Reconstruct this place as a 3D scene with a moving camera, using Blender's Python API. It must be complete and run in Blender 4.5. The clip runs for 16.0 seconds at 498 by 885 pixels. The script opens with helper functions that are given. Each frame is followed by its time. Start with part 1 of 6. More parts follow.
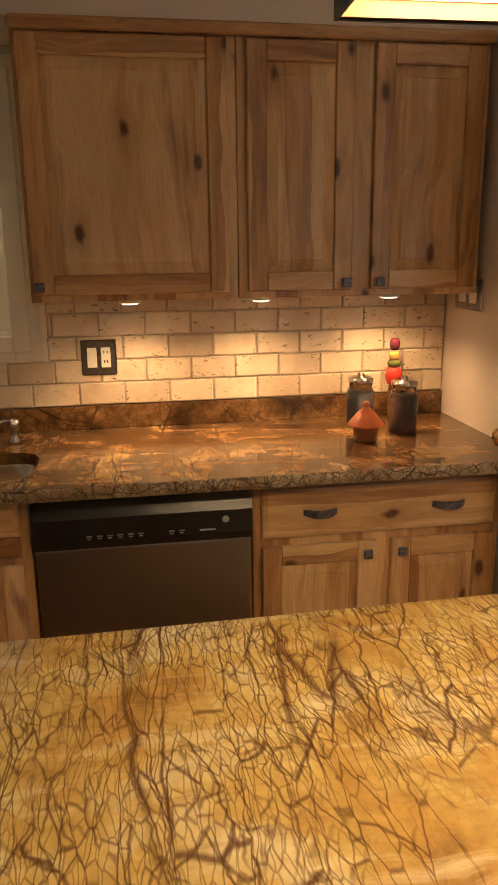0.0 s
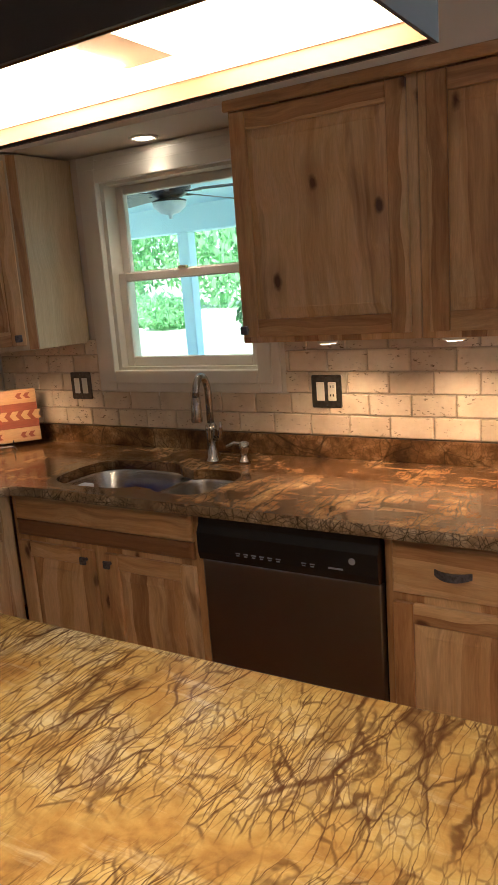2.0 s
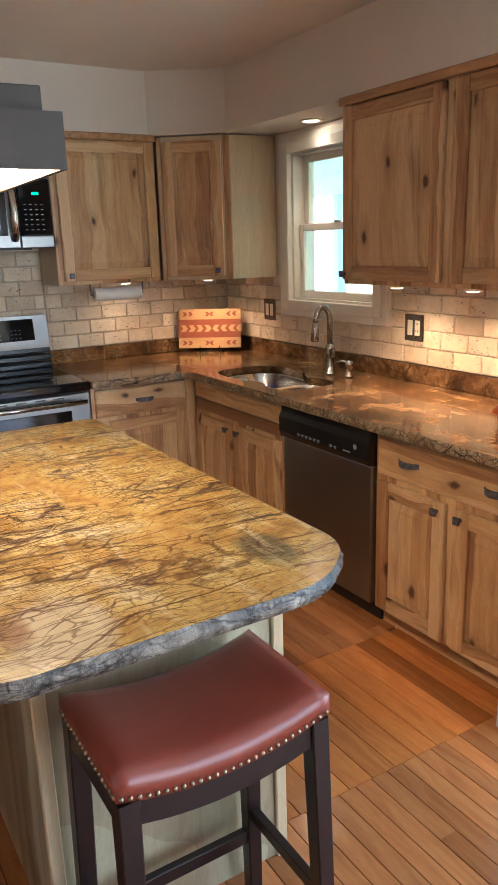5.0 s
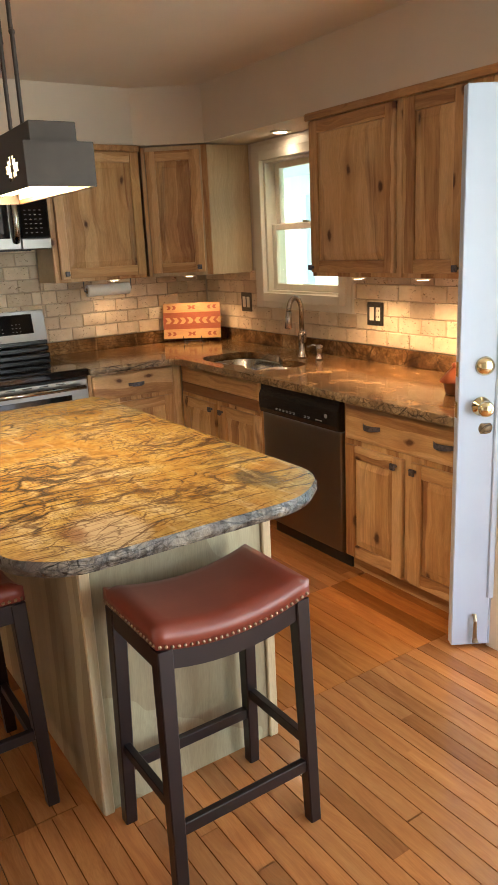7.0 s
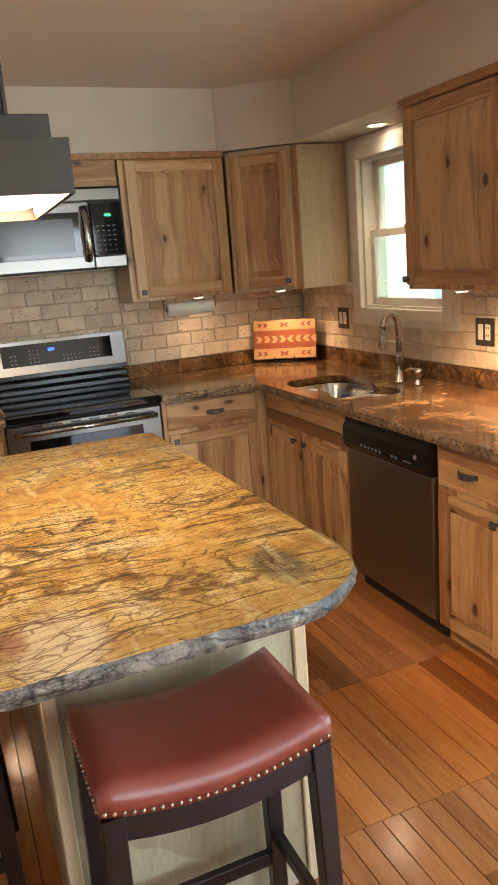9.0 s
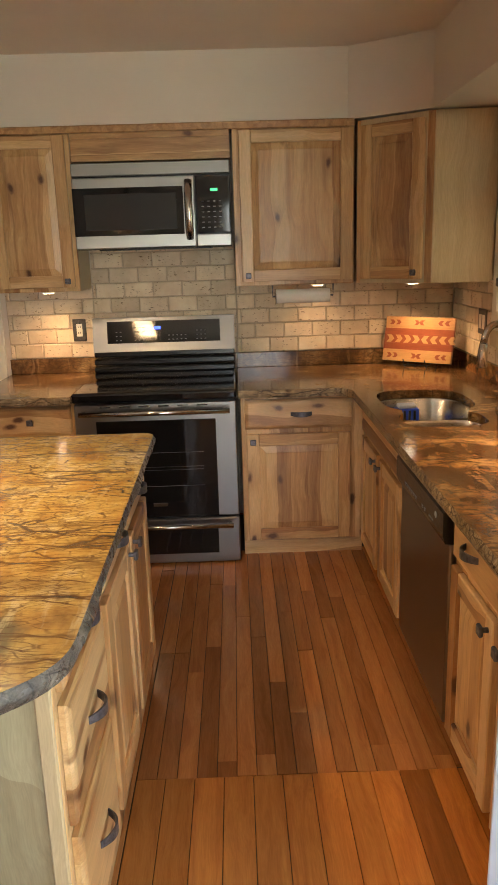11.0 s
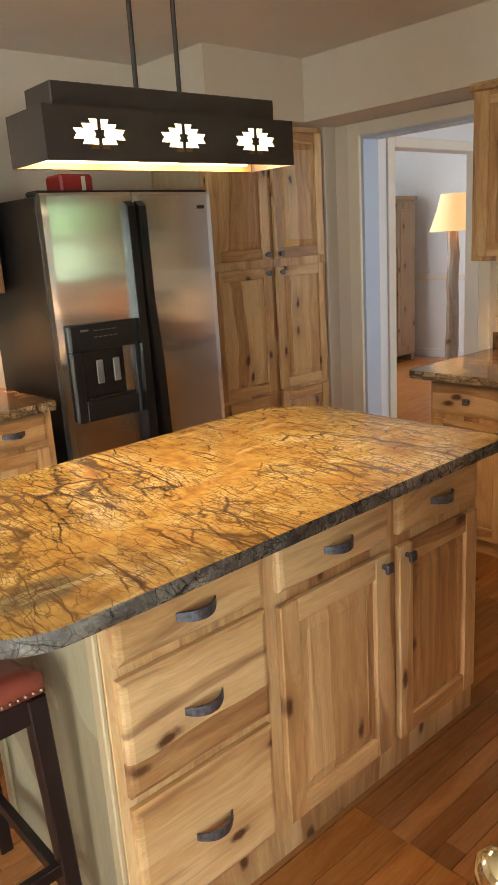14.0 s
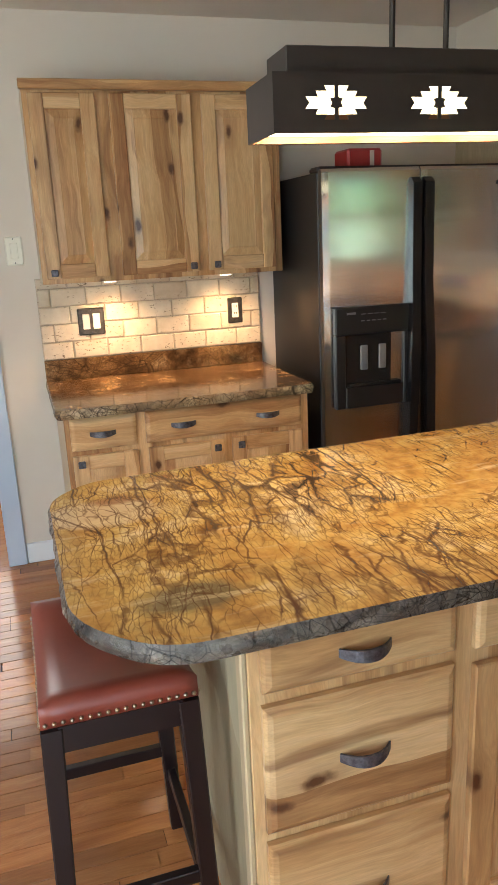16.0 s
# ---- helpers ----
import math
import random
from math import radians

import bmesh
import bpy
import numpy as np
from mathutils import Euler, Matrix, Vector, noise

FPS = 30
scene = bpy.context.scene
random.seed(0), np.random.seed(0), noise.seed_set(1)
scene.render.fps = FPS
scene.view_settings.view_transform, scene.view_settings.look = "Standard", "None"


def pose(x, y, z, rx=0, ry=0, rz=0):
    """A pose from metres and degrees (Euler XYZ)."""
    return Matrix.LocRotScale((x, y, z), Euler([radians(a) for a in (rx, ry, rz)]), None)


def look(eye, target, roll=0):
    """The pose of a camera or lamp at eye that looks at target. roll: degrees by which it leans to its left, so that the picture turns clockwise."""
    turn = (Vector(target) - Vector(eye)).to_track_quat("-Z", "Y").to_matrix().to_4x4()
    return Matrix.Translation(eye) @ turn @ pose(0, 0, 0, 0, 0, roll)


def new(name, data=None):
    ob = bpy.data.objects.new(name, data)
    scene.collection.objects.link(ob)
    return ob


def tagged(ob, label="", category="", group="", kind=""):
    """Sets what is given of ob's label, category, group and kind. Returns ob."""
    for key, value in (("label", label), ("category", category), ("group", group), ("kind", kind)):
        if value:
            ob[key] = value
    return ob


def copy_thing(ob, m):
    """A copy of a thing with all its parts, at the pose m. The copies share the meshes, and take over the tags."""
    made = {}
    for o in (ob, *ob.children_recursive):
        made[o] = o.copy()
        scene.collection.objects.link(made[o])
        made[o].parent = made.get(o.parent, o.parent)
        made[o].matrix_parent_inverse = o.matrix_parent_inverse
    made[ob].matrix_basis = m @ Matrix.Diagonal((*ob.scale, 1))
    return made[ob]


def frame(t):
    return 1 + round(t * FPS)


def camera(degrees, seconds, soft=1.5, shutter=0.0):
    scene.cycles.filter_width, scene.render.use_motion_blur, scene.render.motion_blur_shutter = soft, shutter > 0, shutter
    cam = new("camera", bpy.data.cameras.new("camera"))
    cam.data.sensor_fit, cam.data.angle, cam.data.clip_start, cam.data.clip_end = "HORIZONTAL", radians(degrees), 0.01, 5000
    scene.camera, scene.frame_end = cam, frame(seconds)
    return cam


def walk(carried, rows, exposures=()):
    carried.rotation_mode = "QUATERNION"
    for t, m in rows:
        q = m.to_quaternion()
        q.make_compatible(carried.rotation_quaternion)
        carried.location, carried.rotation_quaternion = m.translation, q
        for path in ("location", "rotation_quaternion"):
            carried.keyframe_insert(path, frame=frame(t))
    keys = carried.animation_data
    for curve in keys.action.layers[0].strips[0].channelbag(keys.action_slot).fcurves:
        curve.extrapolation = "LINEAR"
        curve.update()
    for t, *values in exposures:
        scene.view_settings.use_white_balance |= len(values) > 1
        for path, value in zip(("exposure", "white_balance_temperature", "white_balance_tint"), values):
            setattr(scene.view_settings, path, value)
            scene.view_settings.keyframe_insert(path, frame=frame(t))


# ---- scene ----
cam = camera(37.4, 16.0)
PATH = [
    (0, (0.354, 0.312, 1.452), (0.667, 2.221, 0.945), -0.7),
    (0.5, (0.638, 0.325, 1.458), (0.683, 2.26, 0.956), -1.0),
    (1, (0.898, 0.376, 1.484), (0.45, 2.263, 0.995), -2.2),
    (1.5, (1.188, 0.374, 1.5), (0.409, 2.16, 1.049), -3.3),
    (2, (1.386, 0.448, 1.493), (0.363, 2.117, 1.08), -4.2),
    (2.5, (1.607, 0.52, 1.482), (0.347, 2.017, 1.068), -3.8),
    (3, (1.86, 0.528, 1.493), (0.421, 1.855, 1.081), -1.5),
    (3.5, (2.111, 0.478, 1.485), (0.627, 1.747, 1.049), -0.9),
    (4, (2.331, 0.474, 1.495), (0.762, 1.629, 1.041), -1.1),
    (4.5, (2.554, 0.522, 1.484), (0.901, 1.532, 0.988), -1.2),
    (5, (2.723, 0.477, 1.492), (1.069, 1.473, 0.971), -1.8),
    (7.3, (3.088, 0.186, 1.49), (1.474, 1.244, 0.965), -2.7),
    (7.5, (3.079, 0.261, 1.494), (1.426, 1.261, 0.98), -2.6),
    (8, (3.06, 0.419, 1.487), (1.342, 1.31, 0.985), -3.3),
    (8.5, (2.954, 0.536, 1.489), (1.208, 1.377, 0.994), -4.3),
    (9, (2.799, 0.669, 1.486), (1.003, 1.406, 1.005), -4.6),
    (9.2, (2.758, 0.751, 1.48), (0.934, 1.416, 0.999), -4.4),
    (11.3, (2.562, 1.821, 1.476), (0.634, 1.703, 0.958), -2.1),
    (11.5, (2.535, 1.914, 1.468), (0.619, 1.688, 0.943), -2.6),
    (12, (2.42, 2.098, 1.474), (0.552, 1.577, 0.985), -3.4),
    (12.5, (2.314, 2.255, 1.471), (0.552, 1.434, 1.002), -3.8),
    (13, (2.216, 2.331, 1.461), (0.61, 1.242, 0.975), -4.2),
    (13.5, (2.109, 2.36, 1.456), (0.659, 1.077, 0.952), -4.6),
    (14, (2.0, 2.416, 1.46), (0.729, 0.965, 0.934), -3.6),
    (14.5, (1.914, 2.424, 1.453), (0.799, 0.856, 0.905), -4.2),
    (15, (1.832, 2.383, 1.456), (0.865, 0.719, 0.911), -4.9),
    (15.5, (1.744, 2.369, 1.459), (1.002, 0.59, 0.925), -4.3),
    (16, (1.733, 2.365, 1.464), (1.168, 0.524, 0.921), -2.6),
]
EXPOSURE = [(0.0, 2.0, 6800, 10), (1.0, 1.85, 5700, 10), (2.5, 1.95, 5400, 10), (5.0, 2.5, 5300, 10), (7.3, 2.5, 6500, 10), (9.0, 2.55, 6000, 10), (11.5, 2.3, 6900, 10), (13.0, 2.4, 6900, 10), (14.5, 2.3, 6700, 10), (16.0, 2.2, 6000, 10)]
walk(cam, [(t, look(eye, target, roll)) for t, eye, target, roll in PATH], EXPOSURE)

# ---- world, sun, large lights ----
world = bpy.data.worlds.new("sky")
scene.world = world
world.use_nodes = True
wn = world.node_tree
sky = wn.nodes.new("ShaderNodeTexSky")
sky.sky_type, sky.sun_disc = "NISHITA", False
sky.sun_elevation, sky.sun_rotation = radians(52), radians(200)
wn.nodes["Background"].inputs["Strength"].default_value = 0.15
wn.links.new(sky.outputs[0], wn.nodes["Background"].inputs["Color"])


def lamp(name, kind, m, energy, colour, **more):
    d = bpy.data.lights.new(name, kind)
    d.energy, d.color = energy, colour
    for key in more:
        if key == "size":
            d.shape, d.size, d.size_y = "RECTANGLE", more[key][0], more[key][1]
        elif key == "angle":
            d.angle = more[key]
        elif key == "radius":
            d.shadow_soft_size = more[key]
        elif key == "spot":
            d.spot_size, d.spot_blend = more[key], 1.0
    ob = new(name, d)
    ob.matrix_world = m
    return ob


WARM = (1.0, 0.60, 0.29)
lamp("sun", "SUN", look((0, 0, 20), (-3.5, 12, 0)), 5.0, (1, 0.95, 0.86), angle=radians(0.5))
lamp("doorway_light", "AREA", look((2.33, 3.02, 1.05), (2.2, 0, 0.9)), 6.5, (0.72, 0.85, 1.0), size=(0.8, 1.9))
# added fill from the unseen east side; no window is known there
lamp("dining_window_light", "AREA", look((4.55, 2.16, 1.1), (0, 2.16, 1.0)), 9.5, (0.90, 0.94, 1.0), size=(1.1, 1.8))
# added fill, aimed through the doorway to brighten the south-facing base units
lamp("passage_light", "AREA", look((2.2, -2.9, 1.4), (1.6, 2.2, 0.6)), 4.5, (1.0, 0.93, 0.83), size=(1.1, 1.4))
lamp("hall_light", "AREA", look((-2.9, 2.5, 1.7), (-3.2, -2, 1.0)), 9, (0.8, 0.9, 1.0), size=(1.6, 1.3))
lamp("back_room_light", "AREA", look((-3.3, -2.9, 1.5), (-5.5, -1.8, 1.0)), 6, (0.8, 0.9, 1.0), size=(1.0, 1.2))


# ---- materials ----
def mk(name, colour=(0.8, 0.8, 0.8), rough=0.5, metal=0.0, emit=None, power=0.0):
    m = bpy.data.materials.new(name)
    m.use_nodes = True
    b = m.node_tree.nodes["Principled BSDF"]
    b.inputs["Base Color"].default_value = (*colour, 1)
    b.inputs["Roughness"].default_value = rough
    b.inputs["Metallic"].default_value = metal
    if emit:
        b.inputs["Emission Color"].default_value = (*emit, 1)
        b.inputs["Emission Strength"].default_value = power
    return m


def nd(m, kind, ins=(), **props):
    n = m.node_tree.nodes.new("ShaderNode" + kind)
    for key in props:
        setattr(n, key, props[key])
    for key, v in dict(ins).items():
        if isinstance(v, bpy.types.NodeSocket):
            m.node_tree.links.new(v, n.inputs[key])
        else:
            n.inputs[key].default_value = v
    return n


def bs(m):
    return m.node_tree.nodes["Principled BSDF"]


def put(m, socket, name):
    m.node_tree.links.new(socket, bs(m).inputs[name])


def coords(m, scale=(1, 1, 1), shift=True):
    """Object coordinates in metres, moved by each object's own random number, then scaled."""
    tc = nd(m, "TexCoord")
    v = tc.outputs["Object"]
    if shift:
        r = nd(m, "ObjectInfo").outputs["Random"]
        r = nd(m, "Math", {0: r, 1: 37.0}, operation="MULTIPLY").outputs[0]
        v = nd(m, "VectorMath", {0: v, 1: r}, operation="ADD").outputs[0]
    return nd(m, "Mapping", {"Vector": v, "Scale": scale}).outputs[0]


def noise_of(m, v, scale, detail=4.0, rough=0.55, distort=0.0):
    return nd(m, "TexNoise", {"Vector": v, "Scale": scale, "Detail": detail, "Roughness": rough, "Distortion": distort}).outputs[0]


def ramp(m, fac, stops):
    n = nd(m, "ValToRGB", {"Fac": fac})
    e = n.color_ramp.elements
    while len(e) > len(stops):
        e.remove(e[-1])
    while len(e) < len(stops):
        e.new(1.0)
    for k, (p, c) in enumerate(stops):
        e[k].position = p
        e[k].color = (*c, 1) if len(c) == 3 else c
    return n.outputs[0]


def grey(m, fac, a, b):
    """0 at a and 1 at b, whichever is the greater."""
    if a > b:
        return ramp(m, fac, [(b, (1, 1, 1)), (a, (0, 0, 0))])
    return ramp(m, fac, [(a, (0, 0, 0)), (b, (1, 1, 1))])


def blend(m, fac, a, b, how="MIX"):
    n = nd(m, "Mix", {0: fac, 6: a if isinstance(a, bpy.types.NodeSocket) else (*a, 1), 7: b if isinstance(b, bpy.types.NodeSocket) else (*b, 1)}, data_type="RGBA", blend_type=how)
    return n.outputs[2]


def bump(m, height, strength, dist=0.002):
    n = nd(m, "Bump", {"Height": height, "Strength": strength, "Distance": dist})
    put(m, n.outputs[0], "Normal")


def wood(name, axis, stops, rough=0.32, strip=0.075, strips=0.5, knots=True, dark=(0.10, 0.04, 0.018)):
    """Clear-coated timber with grain along an axis, glued-up strips of differing tone, and knots."""
    m = mk(name, rough=rough)
    long = {"x": 0, "y": 1, "z": 2}[axis]
    s = [16.0, 16.0, 16.0]
    s[long] = 1.1
    v = coords(m)
    warp = noise_of(m, v, 2.2, 2.0)
    vv = nd(m, "VectorMath", {0: v, 1: nd(m, "VectorMath", {0: warp, "Scale": 0.10}, operation="SCALE").outputs[0]}, operation="ADD").outputs[0]
    g = nd(m, "Mapping", {"Vector": vv, "Scale": s}).outputs[0]
    grain = noise_of(m, g, 2.2, 6.0, 0.6, 0.6)
    sep = nd(m, "SeparateXYZ", {0: vv})
    across = sep.outputs[2] if axis == "x" else sep.outputs[0] if axis == "z" else sep.outputs[0]
    cell = nd(m, "Math", {0: nd(m, "Math", {0: across, 1: strip}, operation="DIVIDE").outputs[0]}, operation="FLOOR").outputs[0]
    rnd = nd(m, "TexWhiteNoise", {"W": cell}, noise_dimensions="1D").outputs[0]
    mixf = nd(m, "Math", {0: nd(m, "Math", {0: rnd, 1: strips}, operation="MULTIPLY").outputs[0], 1: nd(m, "Math", {0: grain, 1: 1.0 - strips * 0.6}, operation="MULTIPLY").outputs[0]}, operation="ADD").outputs[0]
    col = ramp(m, mixf, stops)
    fine = noise_of(m, nd(m, "Mapping", {"Vector": g, "Scale": (6, 6, 6)}).outputs[0], 3.0, 3.0)
    col = blend(m, 0.22, col, ramp(m, fine, [(0.3, (0.25, 0.16, 0.09)), (0.7, (1, 0.95, 0.85))]), "MULTIPLY")
    if knots:
        lenk, wid = (sep.outputs[0], sep.outputs[2]) if axis == "x" else (sep.outputs[2], sep.outputs[0])
        flat = nd(m, "CombineXYZ", {0: nd(m, "Math", {0: wid, 1: 6.0}, operation="MULTIPLY").outputs[0], 1: nd(m, "Math", {0: lenk, 1: 3.0}, operation="MULTIPLY").outputs[0]}).outputs[0]
        vk = nd(m, "TexVoronoi", {"Vector": flat, "Scale": 1.0}, voronoi_dimensions="2D")
        streak = noise_of(m, nd(m, "Mapping", {"Vector": g, "Scale": (0.45, 0.45, 0.45)}).outputs[0], 1.4, 4.0, 0.55, 0.8)
        col = blend(m, nd(m, "Math", {0: grey(m, streak, 0.60, 0.70), 1: 0.75}, operation="MULTIPLY").outputs[0], col, (0.21, 0.092, 0.038))
        ring = nd(m, "Math", {0: noise_of(m, v, 22.0, 4.0), 1: 0.13}, operation="MULTIPLY").outputs[0]
        skip = nd(m, "Math", {0: nd(m, "SeparateColor", {0: vk.outputs["Color"]}).outputs[0], 1: 0.5}, operation="LESS_THAN").outputs[0]
        d = nd(m, "Math", {0: nd(m, "Math", {0: vk.outputs["Distance"], 1: ring}, operation="ADD").outputs[0], 1: skip}, operation="ADD").outputs[0]
        col = blend(m, nd(m, "Math", {0: grey(m, d, 0.40, 0.10), 1: 0.45}, operation="MULTIPLY").outputs[0], col, (0.24, 0.11, 0.045))
        col = blend(m, grey(m, d, 0.165, 0.105), col, dark)
    put(m, col, "Base Color")
    put(m, ramp(m, grain, [(0.2, (rough + 0.12,) * 3), (0.8, (rough - 0.05,) * 3)]), "Roughness")
    bump(m, fine, 0.12, 0.001)
    return m


HICK = [(0.18, (0.78, 0.555, 0.32)), (0.45, (0.70, 0.46, 0.23)), (0.66, (0.56, 0.325, 0.14)), (0.90, (0.31, 0.145, 0.058))]
wood_v = wood("hickory_upright", "z", HICK)
wood_h = wood("hickory_level", "x", HICK)
wood_s = wood("hickory_side", "z", [(0.2, (0.66, 0.54, 0.36)), (0.8, (0.52, 0.40, 0.24))], strips=0.35, strip=0.12, knots=False)
GREEN = [(0.15, (0.50, 0.44, 0.29)), (0.5, (0.42, 0.37, 0.24)), (0.8, (0.32, 0.26, 0.16))]
panel_wood = wood("pale_panel", "z", GREEN, strips=0.7, strip=0.05, knots=False, rough=0.4)
oak = [(0.15, (0.52, 0.245, 0.09)), (0.5, (0.43, 0.18, 0.062)), (0.85, (0.29, 0.108, 0.036))]


def board_mat(name, stops, rough):
    m = wood(name, "x", stops, rough=rough, strips=0.0, knots=False)
    r = nd(m, "ObjectInfo").outputs["Random"]
    i = nd(m, "NewGeometry").outputs["Random Per Island"]
    f = nd(m, "Math", {0: nd(m, "Math", {0: r, 1: i}, operation="ADD").outputs[0]}, operation="FRACT").outputs[0]
    link = bs(m).inputs["Base Color"].links[0].from_socket
    col = blend(m, 1.0, link, ramp(m, f, [(0.0, (0.66, 0.60, 0.56)), (0.5, (1, 1, 1)), (1.0, (1.3, 1.2, 1.08))]), "MULTIPLY")
    put(m, col, "Base Color")
    return m


floor_wood = board_mat("oak_strip", oak, 0.11)
floor_patch = board_mat("oak_patch", [(0.15, (0.58, 0.25, 0.065)), (0.5, (0.47, 0.18, 0.045)), (0.85, (0.31, 0.105, 0.03))], 0.17)


def granite(name, lights, vein, rough, big=3.6, fine=12.0, spots=(), web=0.95):
    """Polished stone: a clouded ground, bold branching veins, and two finer crackle networks that come and go."""
    m = mk(name, rough=rough)
    v = coords(m, shift=False)

    def bend(vec, scale, amount):
        w = nd(m, "VectorMath", {0: nd(m, "TexNoise", {"Vector": vec, "Scale": scale, "Detail": 3.0}).outputs[1], 1: (0.5, 0.5, 0.5)}, operation="SUBTRACT").outputs[0]
        return nd(m, "VectorMath", {0: vec, 1: nd(m, "VectorMath", {0: w, "Scale": amount}, operation="SCALE").outputs[0]}, operation="ADD").outputs[0]

    vv = bend(v, 2.2, 0.085)
    vf = bend(vv, 14.0, 0.018)

    def net(angle, stretch, scale):
        t = nd(m, "Mapping", {"Vector": vf, "Rotation": (0, 0, angle), "Scale": (1.0, stretch, 1.0)}).outputs[0]
        return nd(m, "TexVoronoi", {"Vector": t, "Scale": scale}, feature="DISTANCE_TO_EDGE").outputs["Distance"]

    def masked(edge, far, near, scale, lo, hi, amount):
        k = nd(m, "Math", {0: grey(m, edge, far * 0.8, near * 0.8), 1: grey(m, noise_of(m, v, scale, 3.0), lo, hi)}, operation="MULTIPLY").outputs[0]
        return nd(m, "Math", {0: k, 1: amount}, operation="MULTIPLY").outputs[0]

    body = noise_of(m, vv, 5.0, 7.0, 0.66)
    col = ramp(m, body, lights)
    col = blend(m, 0.35, col, ramp(m, noise_of(m, vf, 38.0, 4.0), [(0.35, (0.45, 0.38, 0.30)), (0.65, (1, 1, 1))]), "MULTIPLY")
    for x, y, r, c in spots:
        q = nd(m, "VectorMath", {0: v, 1: (x, y, 0.036)}, operation="SUBTRACT").outputs[0]
        q = nd(m, "VectorMath", {0: q, 1: (1.0, 1.7, 1.0)}, operation="MULTIPLY").outputs[0]
        d = nd(m, "VectorMath", {0: q}, operation="LENGTH").outputs["Value"]
        d = nd(m, "Math", {0: d, 1: nd(m, "Math", {0: noise_of(m, v, 18.0, 4.0), 1: 0.10}, operation="MULTIPLY").outputs[0]}, operation="ADD").outputs[0]
        col = blend(m, nd(m, "Math", {0: grey(m, d, r + 0.05, r), 1: 0.75}, operation="MULTIPLY").outputs[0], col, c)
    streaks = noise_of(m, nd(m, "Mapping", {"Vector": vf, "Rotation": (0, 0, 0.35), "Scale": (2.0, 16.0, 2.0)}).outputs[0], 1.6, 5.0, 0.65)
    col = blend(m, nd(m, "Math", {0: grey(m, streaks, 0.55, 0.70), 1: 0.55}, operation="MULTIPLY").outputs[0], col, lights[-1][1])
    col = blend(m, nd(m, "Math", {0: grey(m, streaks, 0.42, 0.30), 1: 0.5}, operation="MULTIPLY").outputs[0], col, lights[0][1])
    for angle, stretch, scale, far, near, freq, lo, hi, amount in (
            (-0.75, 0.16, big * 0.7, 0.055, 0.010, 2.8, 0.46, 0.56, 0.40), (1.1, 0.14, big * 0.6, 0.045, 0.006, 2.3, 0.46, 0.56, 0.45),
            (0.9, 0.30, fine * 6.5, 0.10, 0.025, 5.0, 0.40, 0.54, 0.55), (-0.3, 0.24, fine * 4.0, 0.060, 0.014, 6.0, 0.40, 0.52, 0.65),
            (-0.6, 0.18, fine * 2.4, 0.036, 0.008, 7.0, 0.38, 0.50, 0.72), (0.35, 0.15, fine * 1.4, 0.022, 0.006, 5.0, 0.43, 0.53, 0.85),
            (-0.95, 0.13, fine * 0.75, 0.014, 0.004, 3.6, 0.43, 0.54, 0.85),
            (0.75, 0.12, big, 0.013, 0.003, 2.4, 0.43, 0.54, 0.9), (0.15, 0.10, big * 0.8, 0.012, 0.002, 2.1, 0.45, 0.55, 0.9),
            (0.5, 0.05, big * 1.3, 0.010, 0.003, 3.0, 0.44, 0.52, 0.8), (-0.45, 0.05, big * 1.1, 0.009, 0.003, 2.6, 0.46, 0.54, 0.8)):
        col = blend(m, masked(net(angle, stretch, scale), far, near, freq, lo, hi, amount * web), col, vein)
    put(m, col, "Base Color")
    put(m, ramp(m, noise_of(m, v, 40.0, 2.0), [(0.3, (rough + 0.08,) * 3), (0.7, (rough - 0.03,) * 3)]), "Roughness")
    return m


gold_stone = granite("gold_granite", [(0.30, (0.20, 0.11, 0.038)), (0.42, (0.34, 0.205, 0.056)), (0.54, (0.42, 0.30, 0.10)), (0.68, (0.52, 0.44, 0.27))], (0.068, 0.028, 0.013), 0.14,
                     spots=((0.70, -0.22, 0.16, (0.44, 0.37, 0.25)), (0.60, 0.245, 0.115, (0.05, 0.055, 0.042)), (0.66, -0.30, 0.07, (0.20, 0.09, 0.04)), (0.52, -0.42, 0.06, (0.22, 0.10, 0.04))))
brown_stone = granite("brown_granite", [(0.36, (0.045, 0.022, 0.011)), (0.46, (0.13, 0.066, 0.027)), (0.55, (0.27, 0.15, 0.058)), (0.66, (0.50, 0.34, 0.165))], (0.028, 0.015, 0.009), 0.10, 3.4, 14.0, web=0.7)
brown_edge = granite("brown_granite_edge", [(0.3, (0.13, 0.085, 0.045)), (0.5, (0.34, 0.24, 0.13)), (0.70, (0.60, 0.47, 0.30))], (0.02, 0.012, 0.008), 0.18, 14.0, 8.0)
bump(brown_edge, noise_of(brown_edge, coords(brown_edge, shift=False), 70.0, 5.0, 0.65), 0.8, 0.006)
edge_stone = granite("rough_granite_edge", [(0.38, (0.035, 0.03, 0.027)), (0.5, (0.15, 0.13, 0.108)), (0.63, (0.40, 0.35, 0.28))], (0.010, 0.008, 0.007), 0.26, 14.0, 8.0)
bump(edge_stone, noise_of(edge_stone, coords(edge_stone, shift=False), 70.0, 5.0, 0.65), 0.8, 0.006)


def speckled(name, a, b, scale, rough, rel=0.0, metal=0.0):
    m = mk(name, rough=rough, metal=metal)
    v = coords(m)
    f = noise_of(m, v, scale, 5.0, 0.6)
    put(m, ramp(m, f, [(0.3, a), (0.7, b)]), "Base Color")
    if rel:
        bump(m, noise_of(m, v, scale * 6, 4.0), rel, 0.002)
    return m


